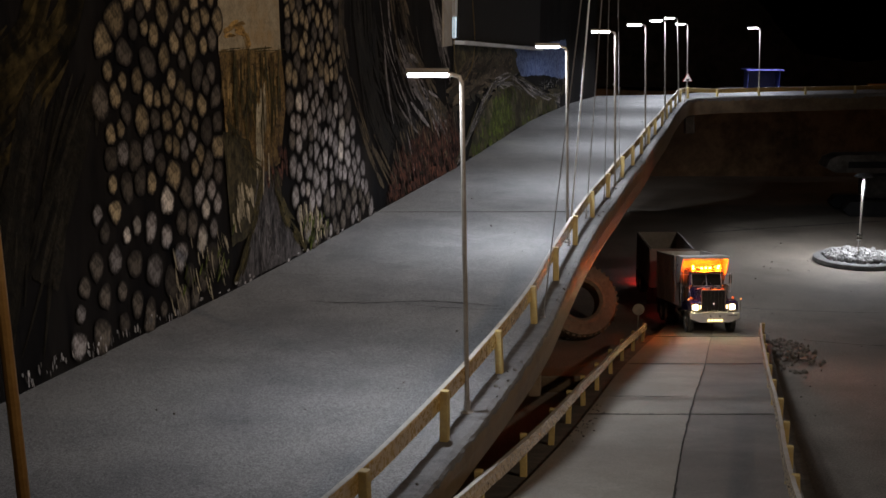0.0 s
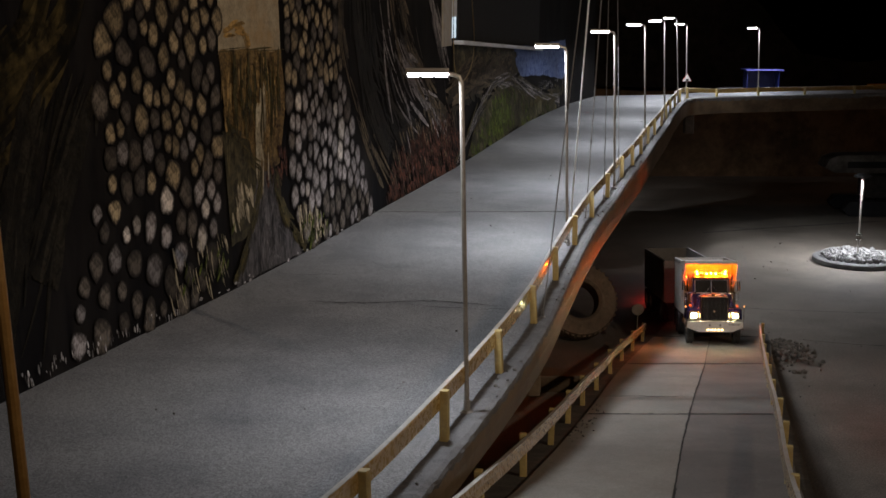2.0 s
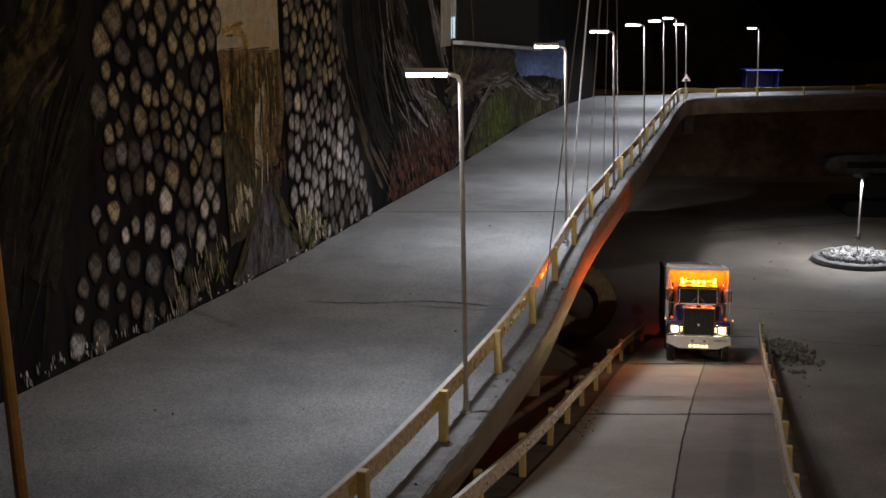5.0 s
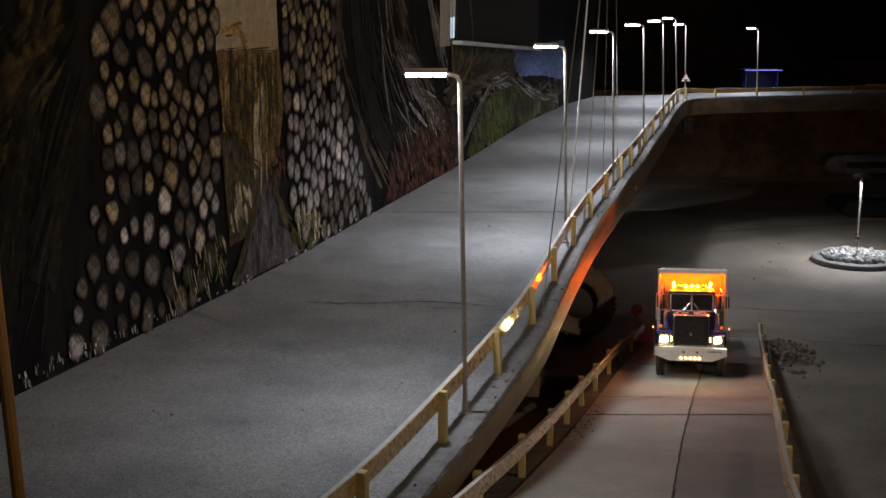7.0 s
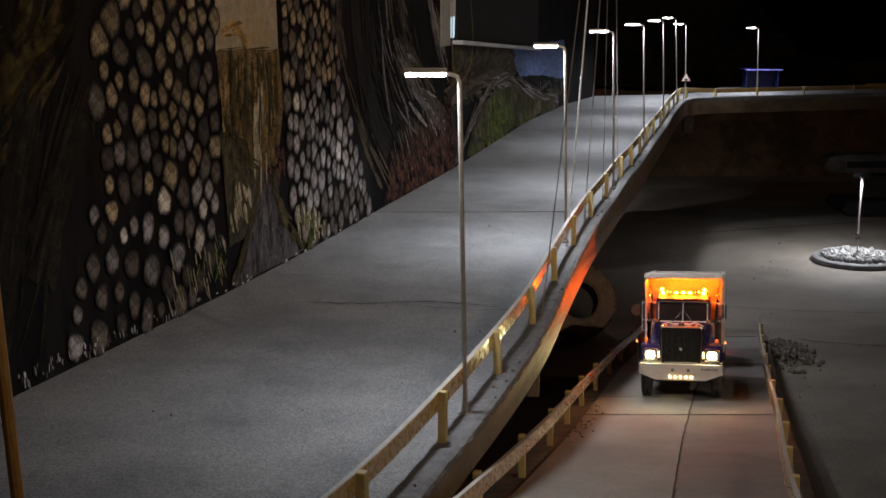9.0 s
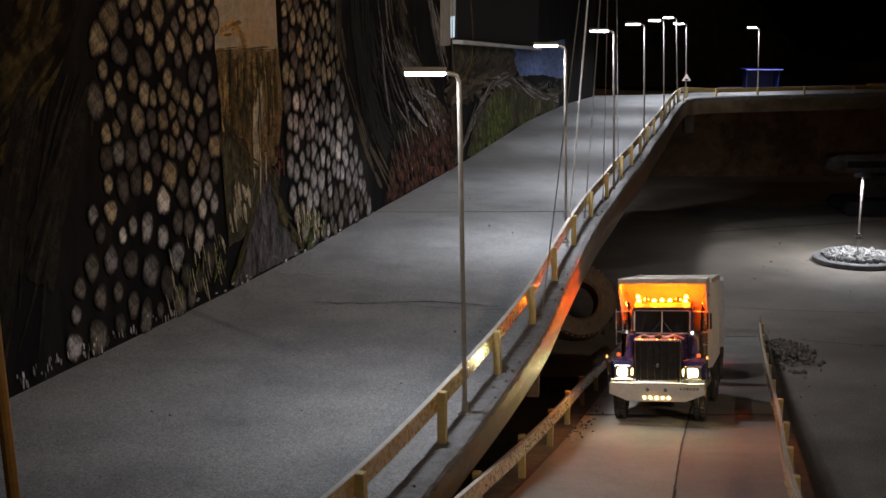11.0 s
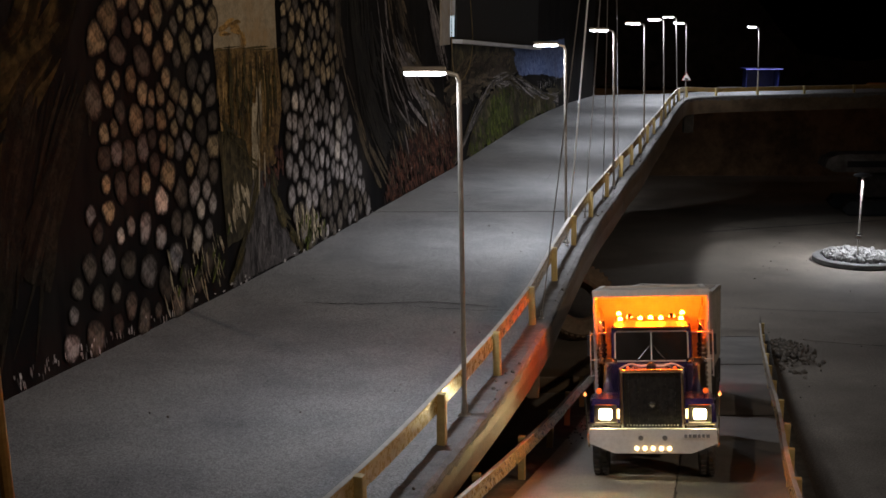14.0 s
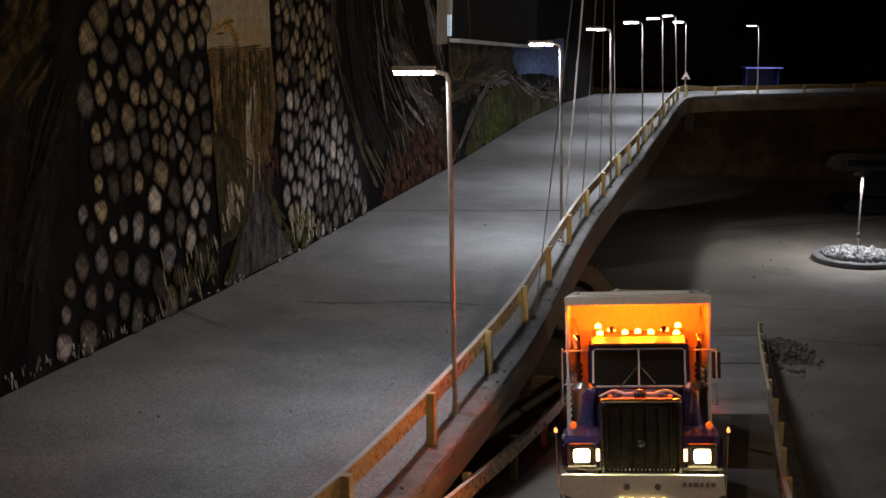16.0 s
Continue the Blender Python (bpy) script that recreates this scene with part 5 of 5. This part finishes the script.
# ---------------------------------------------------------------- signs
SIGNWHITE = surface("white_sign", (0.6, 0.58, 0.55), (0.75, 0.73, 0.7), 30, 0.5, bump=0.05)
SIGNRED = surface("red_sign_edge", (0.3, 0.04, 0.03), (0.42, 0.07, 0.05), 30, 0.5, bump=0.05)
SIGNBACK = surface("grey_sign_back", (0.25, 0.22, 0.17), (0.38, 0.34, 0.27), 40, 0.5, metal=0.3, bump=0.1)
sign = thing("warning_sign", pose(1.295, 6.6, DECK), "small red and white triangular warning sign", "road sign")
part("pole", tube(bmesh.new(), [(0, 0, 0), (0.012, 0, 0.15)], 0.0022, 8), STEEL, sign)
for size, y, mat_, nm in ((0.027, -0.003, SIGNRED, "border"), (0.023, -0.0045, SIGNWHITE, "face")):
    bm = bmesh.new()
    front_plate(bm, [(0.011 - size, 0.128 - size * 0.5), (0.011 + size, 0.128 - size * 0.5), (0.011, 0.128 + size * 1.2)], y, y + 0.0014)
    part(nm, bm, mat_, sign)
bm = bmesh.new()
block(bm, (0.011, -0.0052, 0.124), (0.016, 0.001, 0.008), 0)
part("symbol", bm, BLACK, sign)
sign = thing("round_sign", pose(0.742, 4.52, 0.0), "round road sign seen from its grey back", "road sign")
part("pole", tube(bmesh.new(), [(0, 0, 0), (0, 0, 0.2)], 0.0022, 8), SIGNBACK, sign)
part("disc", lathe(bmesh.new(), [(0.0004, 0), (0.022, 0), (0.023, 0.001), (0.022, 0.002), (0.0004, 0.002)], 24, Matrix.Translation((0, -0.002, 0.195)) @ Matrix.Rotation(radians(90), 4, "X")), SIGNBACK, sign, "grey disc")

# ---------------------------------------------------------------- stone island with a lamp
ROCK = surface("pale_broken_stone", (0.11, 0.106, 0.1), (0.26, 0.25, 0.235), 40, 0.85, bump=0.6, fine=5, spread=0.9, per_object=0.3, per_island=0.3)
DARKROCK = surface("dusty_rubble", (0.11, 0.094, 0.075), (0.24, 0.208, 0.17), 40, 0.9, bump=0.6, fine=5, spread=0.9, per_island=0.35)


def rock(bm, c, r, rnd):
    made = bmesh.ops.create_icosphere(bm, subdivisions=1, radius=1.0)["verts"]
    sx, sy, sz = (r * rnd.uniform(0.7, 1.25) for _ in range(3))
    turn = Euler((rnd.uniform(0, 6), rnd.uniform(0, 6), rnd.uniform(0, 6))).to_matrix()
    for v in made:
        q = v.co * rnd.uniform(0.75, 1.15)
        v.co = Vector(c) + turn @ Vector((q.x * sx, q.y * sy, q.z * sz * 0.8))


ISLAND = (2.18, 6.28)
RIM = surface("cast_rim", (0.07, 0.068, 0.066), (0.15, 0.145, 0.14), 20, 0.7, bump=0.3)
island = thing("stone_island", pose(ISLAND[0], ISLAND[1], 0), "round traffic island filled with pale broken stones", "traffic island")
part("rim", lathe(bmesh.new(), [(0.225, 0.0), (0.23, 0.004), (0.228, 0.024), (0.218, 0.03), (0.196, 0.03), (0.19, 0.024), (0.19, 0.0)], 48), RIM, island, "grey cast rim", smooth=True)
part("bed", lathe(bmesh.new(), [(0.191, 0.0), (0.191, 0.02), (0.1, 0.03), (0.0004, 0.034)], 32), CURB, island)
rnd = random.Random(8)
spots = []
for _ in range(4000):
    a, q = rnd.uniform(0, 2 * math.pi), 0.18 * math.sqrt(rnd.random())
    p = (q * math.cos(a), q * math.sin(a))
    if all(math.dist(p, o) > 0.021 for o in spots) and q > 0.012:
        spots.append(p)
for x, y in spots:
    bm = bmesh.new()
    rock(bm, (0, 0, 0), rnd.uniform(0.012, 0.019), rnd)
    ob = part("stone", bm, ROCK, island)
    ob.location = (x, y, 0.036 - 0.05 * (x * x + y * y) + rnd.uniform(0, 0.008))
isl_lamp = thing("island_lamp", pose(ISLAND[0] + 0.0, ISLAND[1], 0.03), "steel lamp with a flat round head over stones", "street lamp")
part("pole", tube(bmesh.new(), [(0, 0, 0), (0, 0, 0.12), (0, 0, 0.42)], 0.003, 10, 0.0062), STEEL, isl_lamp, smooth=True)
part("collar", lathe(bmesh.new(), [(0.008, 0.085), (0.016, 0.09), (0.016, 0.096), (0.012, 0.1), (0.012, 0.112), (0.017, 0.116), (0.016, 0.122), (0.006, 0.124)], 16), CHROME, isl_lamp, "bright collar", smooth=True)
part("head", lathe(bmesh.new(), [(0.0004, 0.44), (0.03, 0.437), (0.045, 0.43), (0.046, 0.424), (0.036, 0.421), (0.0004, 0.421)], 28), BLACK, isl_lamp, "flat dark lamp disc", smooth=True)
lamp_light("island_light", pose(ISLAND[0] + 0.0, ISLAND[1], 0.445), ISLAND_WATTS, 0.04, LED, spot=(166, 0.8))

# ---------------------------------------------------------------- rubble, old tyre, low beam
bm = bmesh.new()
rnd = random.Random(12)
for _ in range(420):
    a, q = rnd.uniform(0, 2 * math.pi), abs(rnd.gauss(0, 0.55))
    x, y = q * math.cos(a) * 0.11, q * math.sin(a) * 0.2
    rock(bm, (x, y, max(0.0, 0.04 * math.exp(-q * q * 1.6)) * rnd.uniform(0.75, 1.0)), rnd.choice((0.004, 0.006, 0.008, 0.012)) * rnd.uniform(0.7, 1.2), rnd)
ob = tagged(part("rubble_heap", bm, DARKROCK), "heap of dusty grey rubble on the floor", "rubble", kind="stuff")
ob.location = (1.345, 4.56, 0.0)
TYRE = surface("brown_dusty_rubber", (0.17, 0.12, 0.08), (0.34, 0.25, 0.17), 12, 0.8, bump=0.3, stain=(0.05, 0.04, 0.03), stain_scale=6, stain_amount=0.6)
old = thing("old_tyre", Matrix.Translation((0.545, 4.8, 0.153)) @ Vector((0.12, -0.85, 0.42)).to_track_quat("Z", "Y").to_matrix().to_4x4(), "brown dusty old tyre leaning under the raised road", "tyre")
part("carcass", lathe(bmesh.new(), [(0.075, -0.04), (0.12, -0.055), (0.143, -0.05), (0.15, -0.035), (0.15, 0.035), (0.143, 0.05), (0.12, 0.053), (0.1, 0.046), (0.088, 0.05), (0.076, 0.04), (0.075, -0.04)], 48), TYRE, old, smooth=True)
lug = None
for k in range(40):
    for s in (-1, 1):
        if lug is None:
            lo = part("lug", block(bmesh.new(), (0, 0, 0), (0.007, 0.012, 0.04), 0.0015), TYRE, old)
            lug = lo.data
        else:
            lo = new("lug", lug)
            lo.parent = old
        lo.matrix_basis = Matrix.Rotation(k * math.pi / 20 + s * 0.04, 4, "Z") @ Matrix.Translation((0.1495, 0, s * 0.026)) @ Matrix.Rotation(s * 0.3, 4, "X")
tagged(part("low_beam", block(bmesh.new(), (0.36, 4.15, 0.03), (0.5, 0.1, 0.06), 0.004), FASCIA), "brown low beam on the floor under the road", "beam")

# chips and grit
GRIT = surface("dark_grit", (0.06, 0.055, 0.05), (0.16, 0.145, 0.13), 60, 0.9, bump=0.2, per_island=0.4)
bm = bmesh.new()
rnd = random.Random(3)
for _ in range(34):
    y = rnd.gauss(2.35, 0.13)
    x = float(np.interp(y, [p[1] for p in LEFT_EDGE], [p[0] for p in LEFT_EDGE])) + abs(rnd.gauss(0.005, 0.02))
    rock(bm, (x, y, ramp_z(y) + 0.001), rnd.uniform(0.0012, 0.0034), rnd)
for _ in range(40):
    y = rnd.uniform(1.3, 6)
    x = float(np.interp(y, [p[1] for p in RAIL_LINE], [p[0] for p in RAIL_LINE])) - rnd.uniform(0.02, 0.5)
    rock(bm, (x, y, DECK + 0.0008), rnd.uniform(0.001, 0.003), rnd)
for _ in range(50):
    y = rnd.uniform(1.3, 6.5)
    x = float(np.interp(y, [p[1] for p in RAIL_LINE], [p[0] for p in RAIL_LINE])) + rnd.uniform(0.006, 0.026)
    rock(bm, (x, y, DECK + 0.006), rnd.uniform(0.0015, 0.004), rnd)
for _ in range(60):
    rock(bm, (rnd.uniform(1.2, 2.6), rnd.uniform(3.8, 7.0), 0.001), rnd.uniform(0.002, 0.005), rnd)
tagged(part("grit", bm, GRIT), "dark grit and stone chips on the roads", "grit", kind="stuff")
crack([(1.28, 5.32), (1.5, 5.26), (1.8, 5.22), (2.1, 5.2)], 0.004, 0.0015, floor, 71)
crack([(1.45, 4.78), (1.7, 4.7), (2.1, 4.66)], 0.004, 0.0015, floor, 72)
# wide dark line along the edge where the floor's tone changes
crack([(1.53, 7.09), (1.9, 7.22), (2.31, 7.35), (2.76, 7.49)], 0.012, 0.0015, floor, 75)
crack([(1.7, 7.3), (1.95, 7.15), (2.1, 7.1)], 0.008, 0.0015, floor, 73)
crack([(0.95, 7.2), (1.0, 6.6), (1.03, 6.2)], 0.006, 0.0015, floor, 74)

# ---------------------------------------------------------------- far side: kiosk, orange strip, parked machine, painted hills
KIOSK = surface("deep_blue_paint", (0.0055, 0.00825, 0.066), (0.011, 0.0165, 0.11), 20, 0.5, bump=0.05)
kiosk = thing("bus_shelter", pose(1.97, 7.62, DECK - 0.002), "small blue shelter with a violet lit roof", "shelter")
part("back_wall", block(bmesh.new(), (0, 0.05, 0.06), (0.2, 0.006, 0.12), 0.001), KIOSK, kiosk)
for s in (-1, 1):
    part("side_wall", block(bmesh.new(), (s * 0.098, 0.0, 0.06), (0.006, 0.1, 0.12), 0.001), KIOSK, kiosk)
part("roof", block(bmesh.new(), (0, 0, 0.1235), (0.23, 0.15, 0.007), 0.002), KIOSK, kiosk)
part("roof_light", block(bmesh.new(), (0, -0.078, 0.124), (0.23, 0.004, 0.004), 0.001), glow("violet_strip", (0.32, 0.3, 1.0), 0.6), kiosk, "glowing violet light strip")
# an orange-lit stretch by the rail, put in as an added orange board
ORANGE = surface("orange_strip_paint", (0.5, 0.16, 0.02), (0.7, 0.27, 0.05), 20, 0.4, bump=0.05)
barrier = thing("orange_strip", pose(2.9, 7.6, DECK - 0.002), "orange board behind the guard rail, standing for an orange-lit strip", "barrier")
part("board", block(bmesh.new(), (0, 0, 0.024), (0.55, 0.012, 0.026), 0.002), ORANGE, barrier)
for x in (-0.22, 0.0, 0.22):
    part("foot", block(bmesh.new(), (x, 0.0125, 0.018), (0.014, 0.012, 0.036), 0.002), ORANGE, barrier)
MACHINE = surface("dull_white_machine", (0.14, 0.13, 0.12), (0.3, 0.28, 0.26), 15, 0.6, bump=0.1, stain=(0.06, 0.05, 0.04), stain_scale=8, stain_amount=0.7)
machine = thing("crawler_machine", pose(2.95, 7.75, 0.0), "parked dull white tracked machine in the shade", "machine")
bm = bmesh.new()
front_plate(bm, [(-0.52, 0.31), (-0.5, 0.36), (-0.44, 0.385), (0.4, 0.40), (0.46, 0.36), (0.44, 0.3), (-0.2, 0.27), (-0.46, 0.275)], -0.05, 0.12)
part("boom", bm, MACHINE, machine)
part("boom_recess", block(bmesh.new(), (-0.2, -0.052, 0.325), (0.36, 0.006, 0.04), 0.002), BLACK, machine)
part("body", block(bmesh.new(), (0.0, 0.05, 0.18), (0.5, 0.2, 0.15), 0.03), BED, machine)
for y in (-0.1, 0.18):
    bm = bmesh.new()
    side = [(-0.42, 0.05), (-0.38, 0.01), (0.3, 0.01), (0.35, 0.05), (0.32, 0.1), (-0.38, 0.1)]
    front_plate(bm, side, y - 0.04, y + 0.04)
    part("track", bm, BLACK, machine)
HILL = surface("painted_dark_hills", (0.012, 0.011, 0.01), (0.05, 0.042, 0.034), 2.5, 0.9, bump=0.2, stain=(0.02, 0.017, 0.013), stain_scale=1.5, stain_amount=0.7, spec=0.1)
# brown band low on the backdrop: warm light there is put into the paint
WARMBAND = surface("warm_lit_backdrop", (0.1, 0.07, 0.042), (0.32, 0.2, 0.11), 2.5, 0.9, bump=0.2, stain=(0.12, 0.08, 0.05), stain_scale=1.5, stain_amount=0.7, spec=0.1)
DUSK = surface("painted_dusk_sky", (0.07, 0.072, 0.08), (0.13, 0.133, 0.142), 0.8, 0.9, bump=0.05)
backdrop = tagged(part("backdrop", block(bmesh.new(), (2.5, 9.5, 1.6), (12.8, 0.04, 3.2)), DUSK), "dark grey painted dusk sky", "backdrop", kind="structure")
part("hills", front_plate(bmesh.new(), [(-3, 0.0), (6.9, 0.0), (6.9, 0.95), (4.6, 0.9), (4.0, 0.98), (3.2, 0.88), (2.75, 0.95), (2.55, 1.15), (2.42, 1.32), (2.2, 1.45), (1.9, 1.8), (1.4, 2.2), (0.6, 2.4), (-3, 2.6)], 9.46, 9.478), HILL, backdrop, "painted dark hills")
part("warm_band", front_plate(bmesh.new(), [(-3, 0.0), (6.9, 0.0), (6.9, 0.62), (5.2, 0.7), (3.9, 0.64), (2.8, 0.7), (1.6, 0.66), (0.2, 0.72), (-3, 0.7)], 9.44, 9.456), WARMBAND, backdrop, "lower backdrop band, its warm light put in as brown")

# ---------------------------------------------------------------- an unseen warm spotlight assumed behind the camera, turned to the mural; its wide cone adds fill
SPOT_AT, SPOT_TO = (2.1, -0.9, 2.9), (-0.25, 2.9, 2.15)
spotlight = thing("unseen_spotlight", pose(SPOT_AT[0], SPOT_AT[1], 3.2), "unseen ceiling spotlight added for warm fill, black with a warm bulb", "lamp")
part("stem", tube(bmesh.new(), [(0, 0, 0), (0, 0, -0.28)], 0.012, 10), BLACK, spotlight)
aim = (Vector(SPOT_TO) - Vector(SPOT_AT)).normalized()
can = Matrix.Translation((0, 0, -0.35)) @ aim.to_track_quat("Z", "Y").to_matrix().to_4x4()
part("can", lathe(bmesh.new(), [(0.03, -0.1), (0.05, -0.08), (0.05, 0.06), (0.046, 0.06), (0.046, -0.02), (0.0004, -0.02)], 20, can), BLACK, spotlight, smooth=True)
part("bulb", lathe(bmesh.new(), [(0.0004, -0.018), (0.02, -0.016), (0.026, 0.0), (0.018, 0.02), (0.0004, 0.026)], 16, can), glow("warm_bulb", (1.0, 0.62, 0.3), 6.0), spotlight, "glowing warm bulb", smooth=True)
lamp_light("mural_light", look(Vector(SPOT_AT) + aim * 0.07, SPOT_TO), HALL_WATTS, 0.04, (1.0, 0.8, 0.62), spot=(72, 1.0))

# a second, dimmer warm lamp, unseen, added on the ceiling over the open floor as fill
dim_lamp = thing("fill_lamp", pose(4.6, 7.6, 3.2), "unseen round warm fill lamp added over the open floor", "lamp")
part("base", lathe(bmesh.new(), [(0.16, 0.0), (0.16, -0.03), (0.14, -0.04), (0.0004, -0.04)], 24), WHITEFRAME, dim_lamp)
part("shade", lathe(bmesh.new(), [(0.14, -0.041), (0.13, -0.08), (0.08, -0.1), (0.0004, -0.105)], 24), glow("warm_shade", (1.0, 0.58, 0.28), 1.0), dim_lamp, "softly glowing warm shade", smooth=True)
lamp_light("floor_fill", pose(4.6, 7.6, 3.08), DIM_WATTS, 0.12, (1.0, 0.5, 0.22), spot=(168, 0.3))

# ---------------------------------------------------------------- what moves
TRUCK = [
    (0.0, 1.0414, 4.5217),
    (0.5, 0.9991, 4.3513),
    (1.0, 0.9723, 4.2434),
    (1.5, 0.9657, 4.1992),
    (2.0, 0.9545, 4.1316),
    (2.5, 0.9280, 4.0603),
    (3.0, 0.9003, 3.9887),
    (3.5, 0.8793, 3.9007),
    (4.0, 0.8380, 3.7591),
    (6.5, 0.7103, 3.3332),
    (7.0, 0.6712, 3.1693),
    (7.5, 0.6461, 3.0749),
    (8.0, 0.6186, 2.9675),
    (8.5, 0.5869, 2.8438),
    (9.0, 0.5547, 2.7182),
    (11.5, 0.4116, 2.2699),
    (12.0, 0.3916, 2.1633),
    (12.5, 0.3742, 2.0507),
    (13.0, 0.3572, 1.9605),
    (13.5, 0.3388, 1.8580),
    (14.0, 0.3222, 1.7551),
    (14.5, 0.3033, 1.6420),
    (15.0, 0.2853, 1.5460),
    (15.5, 0.2678, 1.4495),
    (16.0, 0.2519, 1.3541),
]


HEADING = [(0, 3), (1, 0), (2, -6.5), (3, -8.5), (4, -9), (6.5, -12), (9, -13.5), (10, -16), (11.5, -16), (12.5, -15), (13.5, -11.5), (14.5, -9), (16, -8.5)]
LEAN = [(0.0, -0.2), (2.0, -1.21), (4.0, -0.17), (7.0, -1.41), (9.0, -2.31), (11.5, -3.96), (12.5, -4.46), (13.5, -3.88), (14.5, -3.28), (16.0, -2.94)]


def between(rows, t, k=1):
    return float(np.interp(t, [r[0] for r in rows], [r[k] for r in rows]))


def truck_at(t):
    """The truck's place, heading and sideways lean at t seconds."""
    return between(TRUCK, t), between(TRUCK, t, 2), between(HEADING, t), between(LEAN, t)


def on_ramp(x, y, yaw, a, b, lean=0.0):
    """A pose on the road: heading yaw, with axles a and b metres behind the origin on it."""
    c = math.cos(radians(yaw))
    za, zb = ramp_z(y + a * c), ramp_z(y + b * c)
    pitch = math.atan2(zb - za, b - a)
    return Matrix.Translation((x, y, za - a * math.tan(pitch) + 0.001)) @ Euler((pitch, 0, radians(yaw))).to_matrix().to_4x4() @ Matrix.Rotation(radians(lean), 4, "Y")


def roll_rows(wheel_ob, way):
    """A wheel's turning over the distance gone, in its truck's space."""
    x, y, r = wheel_ob.location
    return [(t, Matrix.Translation((x, y, r)) @ Matrix.Rotation(d / r, 4, "X")) for t, d in way]


def motions():
    walk(dump_truck, [(r[0], on_ramp(r[1], r[2], between(HEADING, r[0]), 0.085, 0.45, between(LEAN, r[0]))) for r in TRUCK])
    times = [k * 0.2 for k in range(81)]
    way, gone, last = [], 0.0, truck_at(0)
    tail = None
    rows = []
    for t in times:
        x, y, yaw, lean = truck_at(t)
        gone += math.dist((x, y), last[:2])
        last = (x, y)
        way.append((t, gone))
        back = (-math.sin(radians(yaw)), math.cos(radians(yaw)))
        hitch = (x + 0.585 * back[0], y + 0.585 * back[1])
        if tail is None:
            tail = (hitch[0] + TRAILER_START[0], hitch[1] + TRAILER_START[1])
        d = math.dist(hitch, tail)
        u = ((tail[0] - hitch[0]) / d, (tail[1] - hitch[1]) / d)
        tail = (hitch[0] + u[0] * 0.545, hitch[1] + u[1] * 0.545)
        rows.append((t, on_ramp(hitch[0] + u[0] * 0.2, hitch[1] + u[1] * 0.2, math.degrees(math.atan2(-u[0], u[1])), 0.07, 0.345, lean * 0.8)))
    walk(trailer, rows)
    for w in truck_wheels + trailer_wheels:
        walk(w, roll_rows(w, way))


TRAILER_START = (0.01, 0.545)
motions()
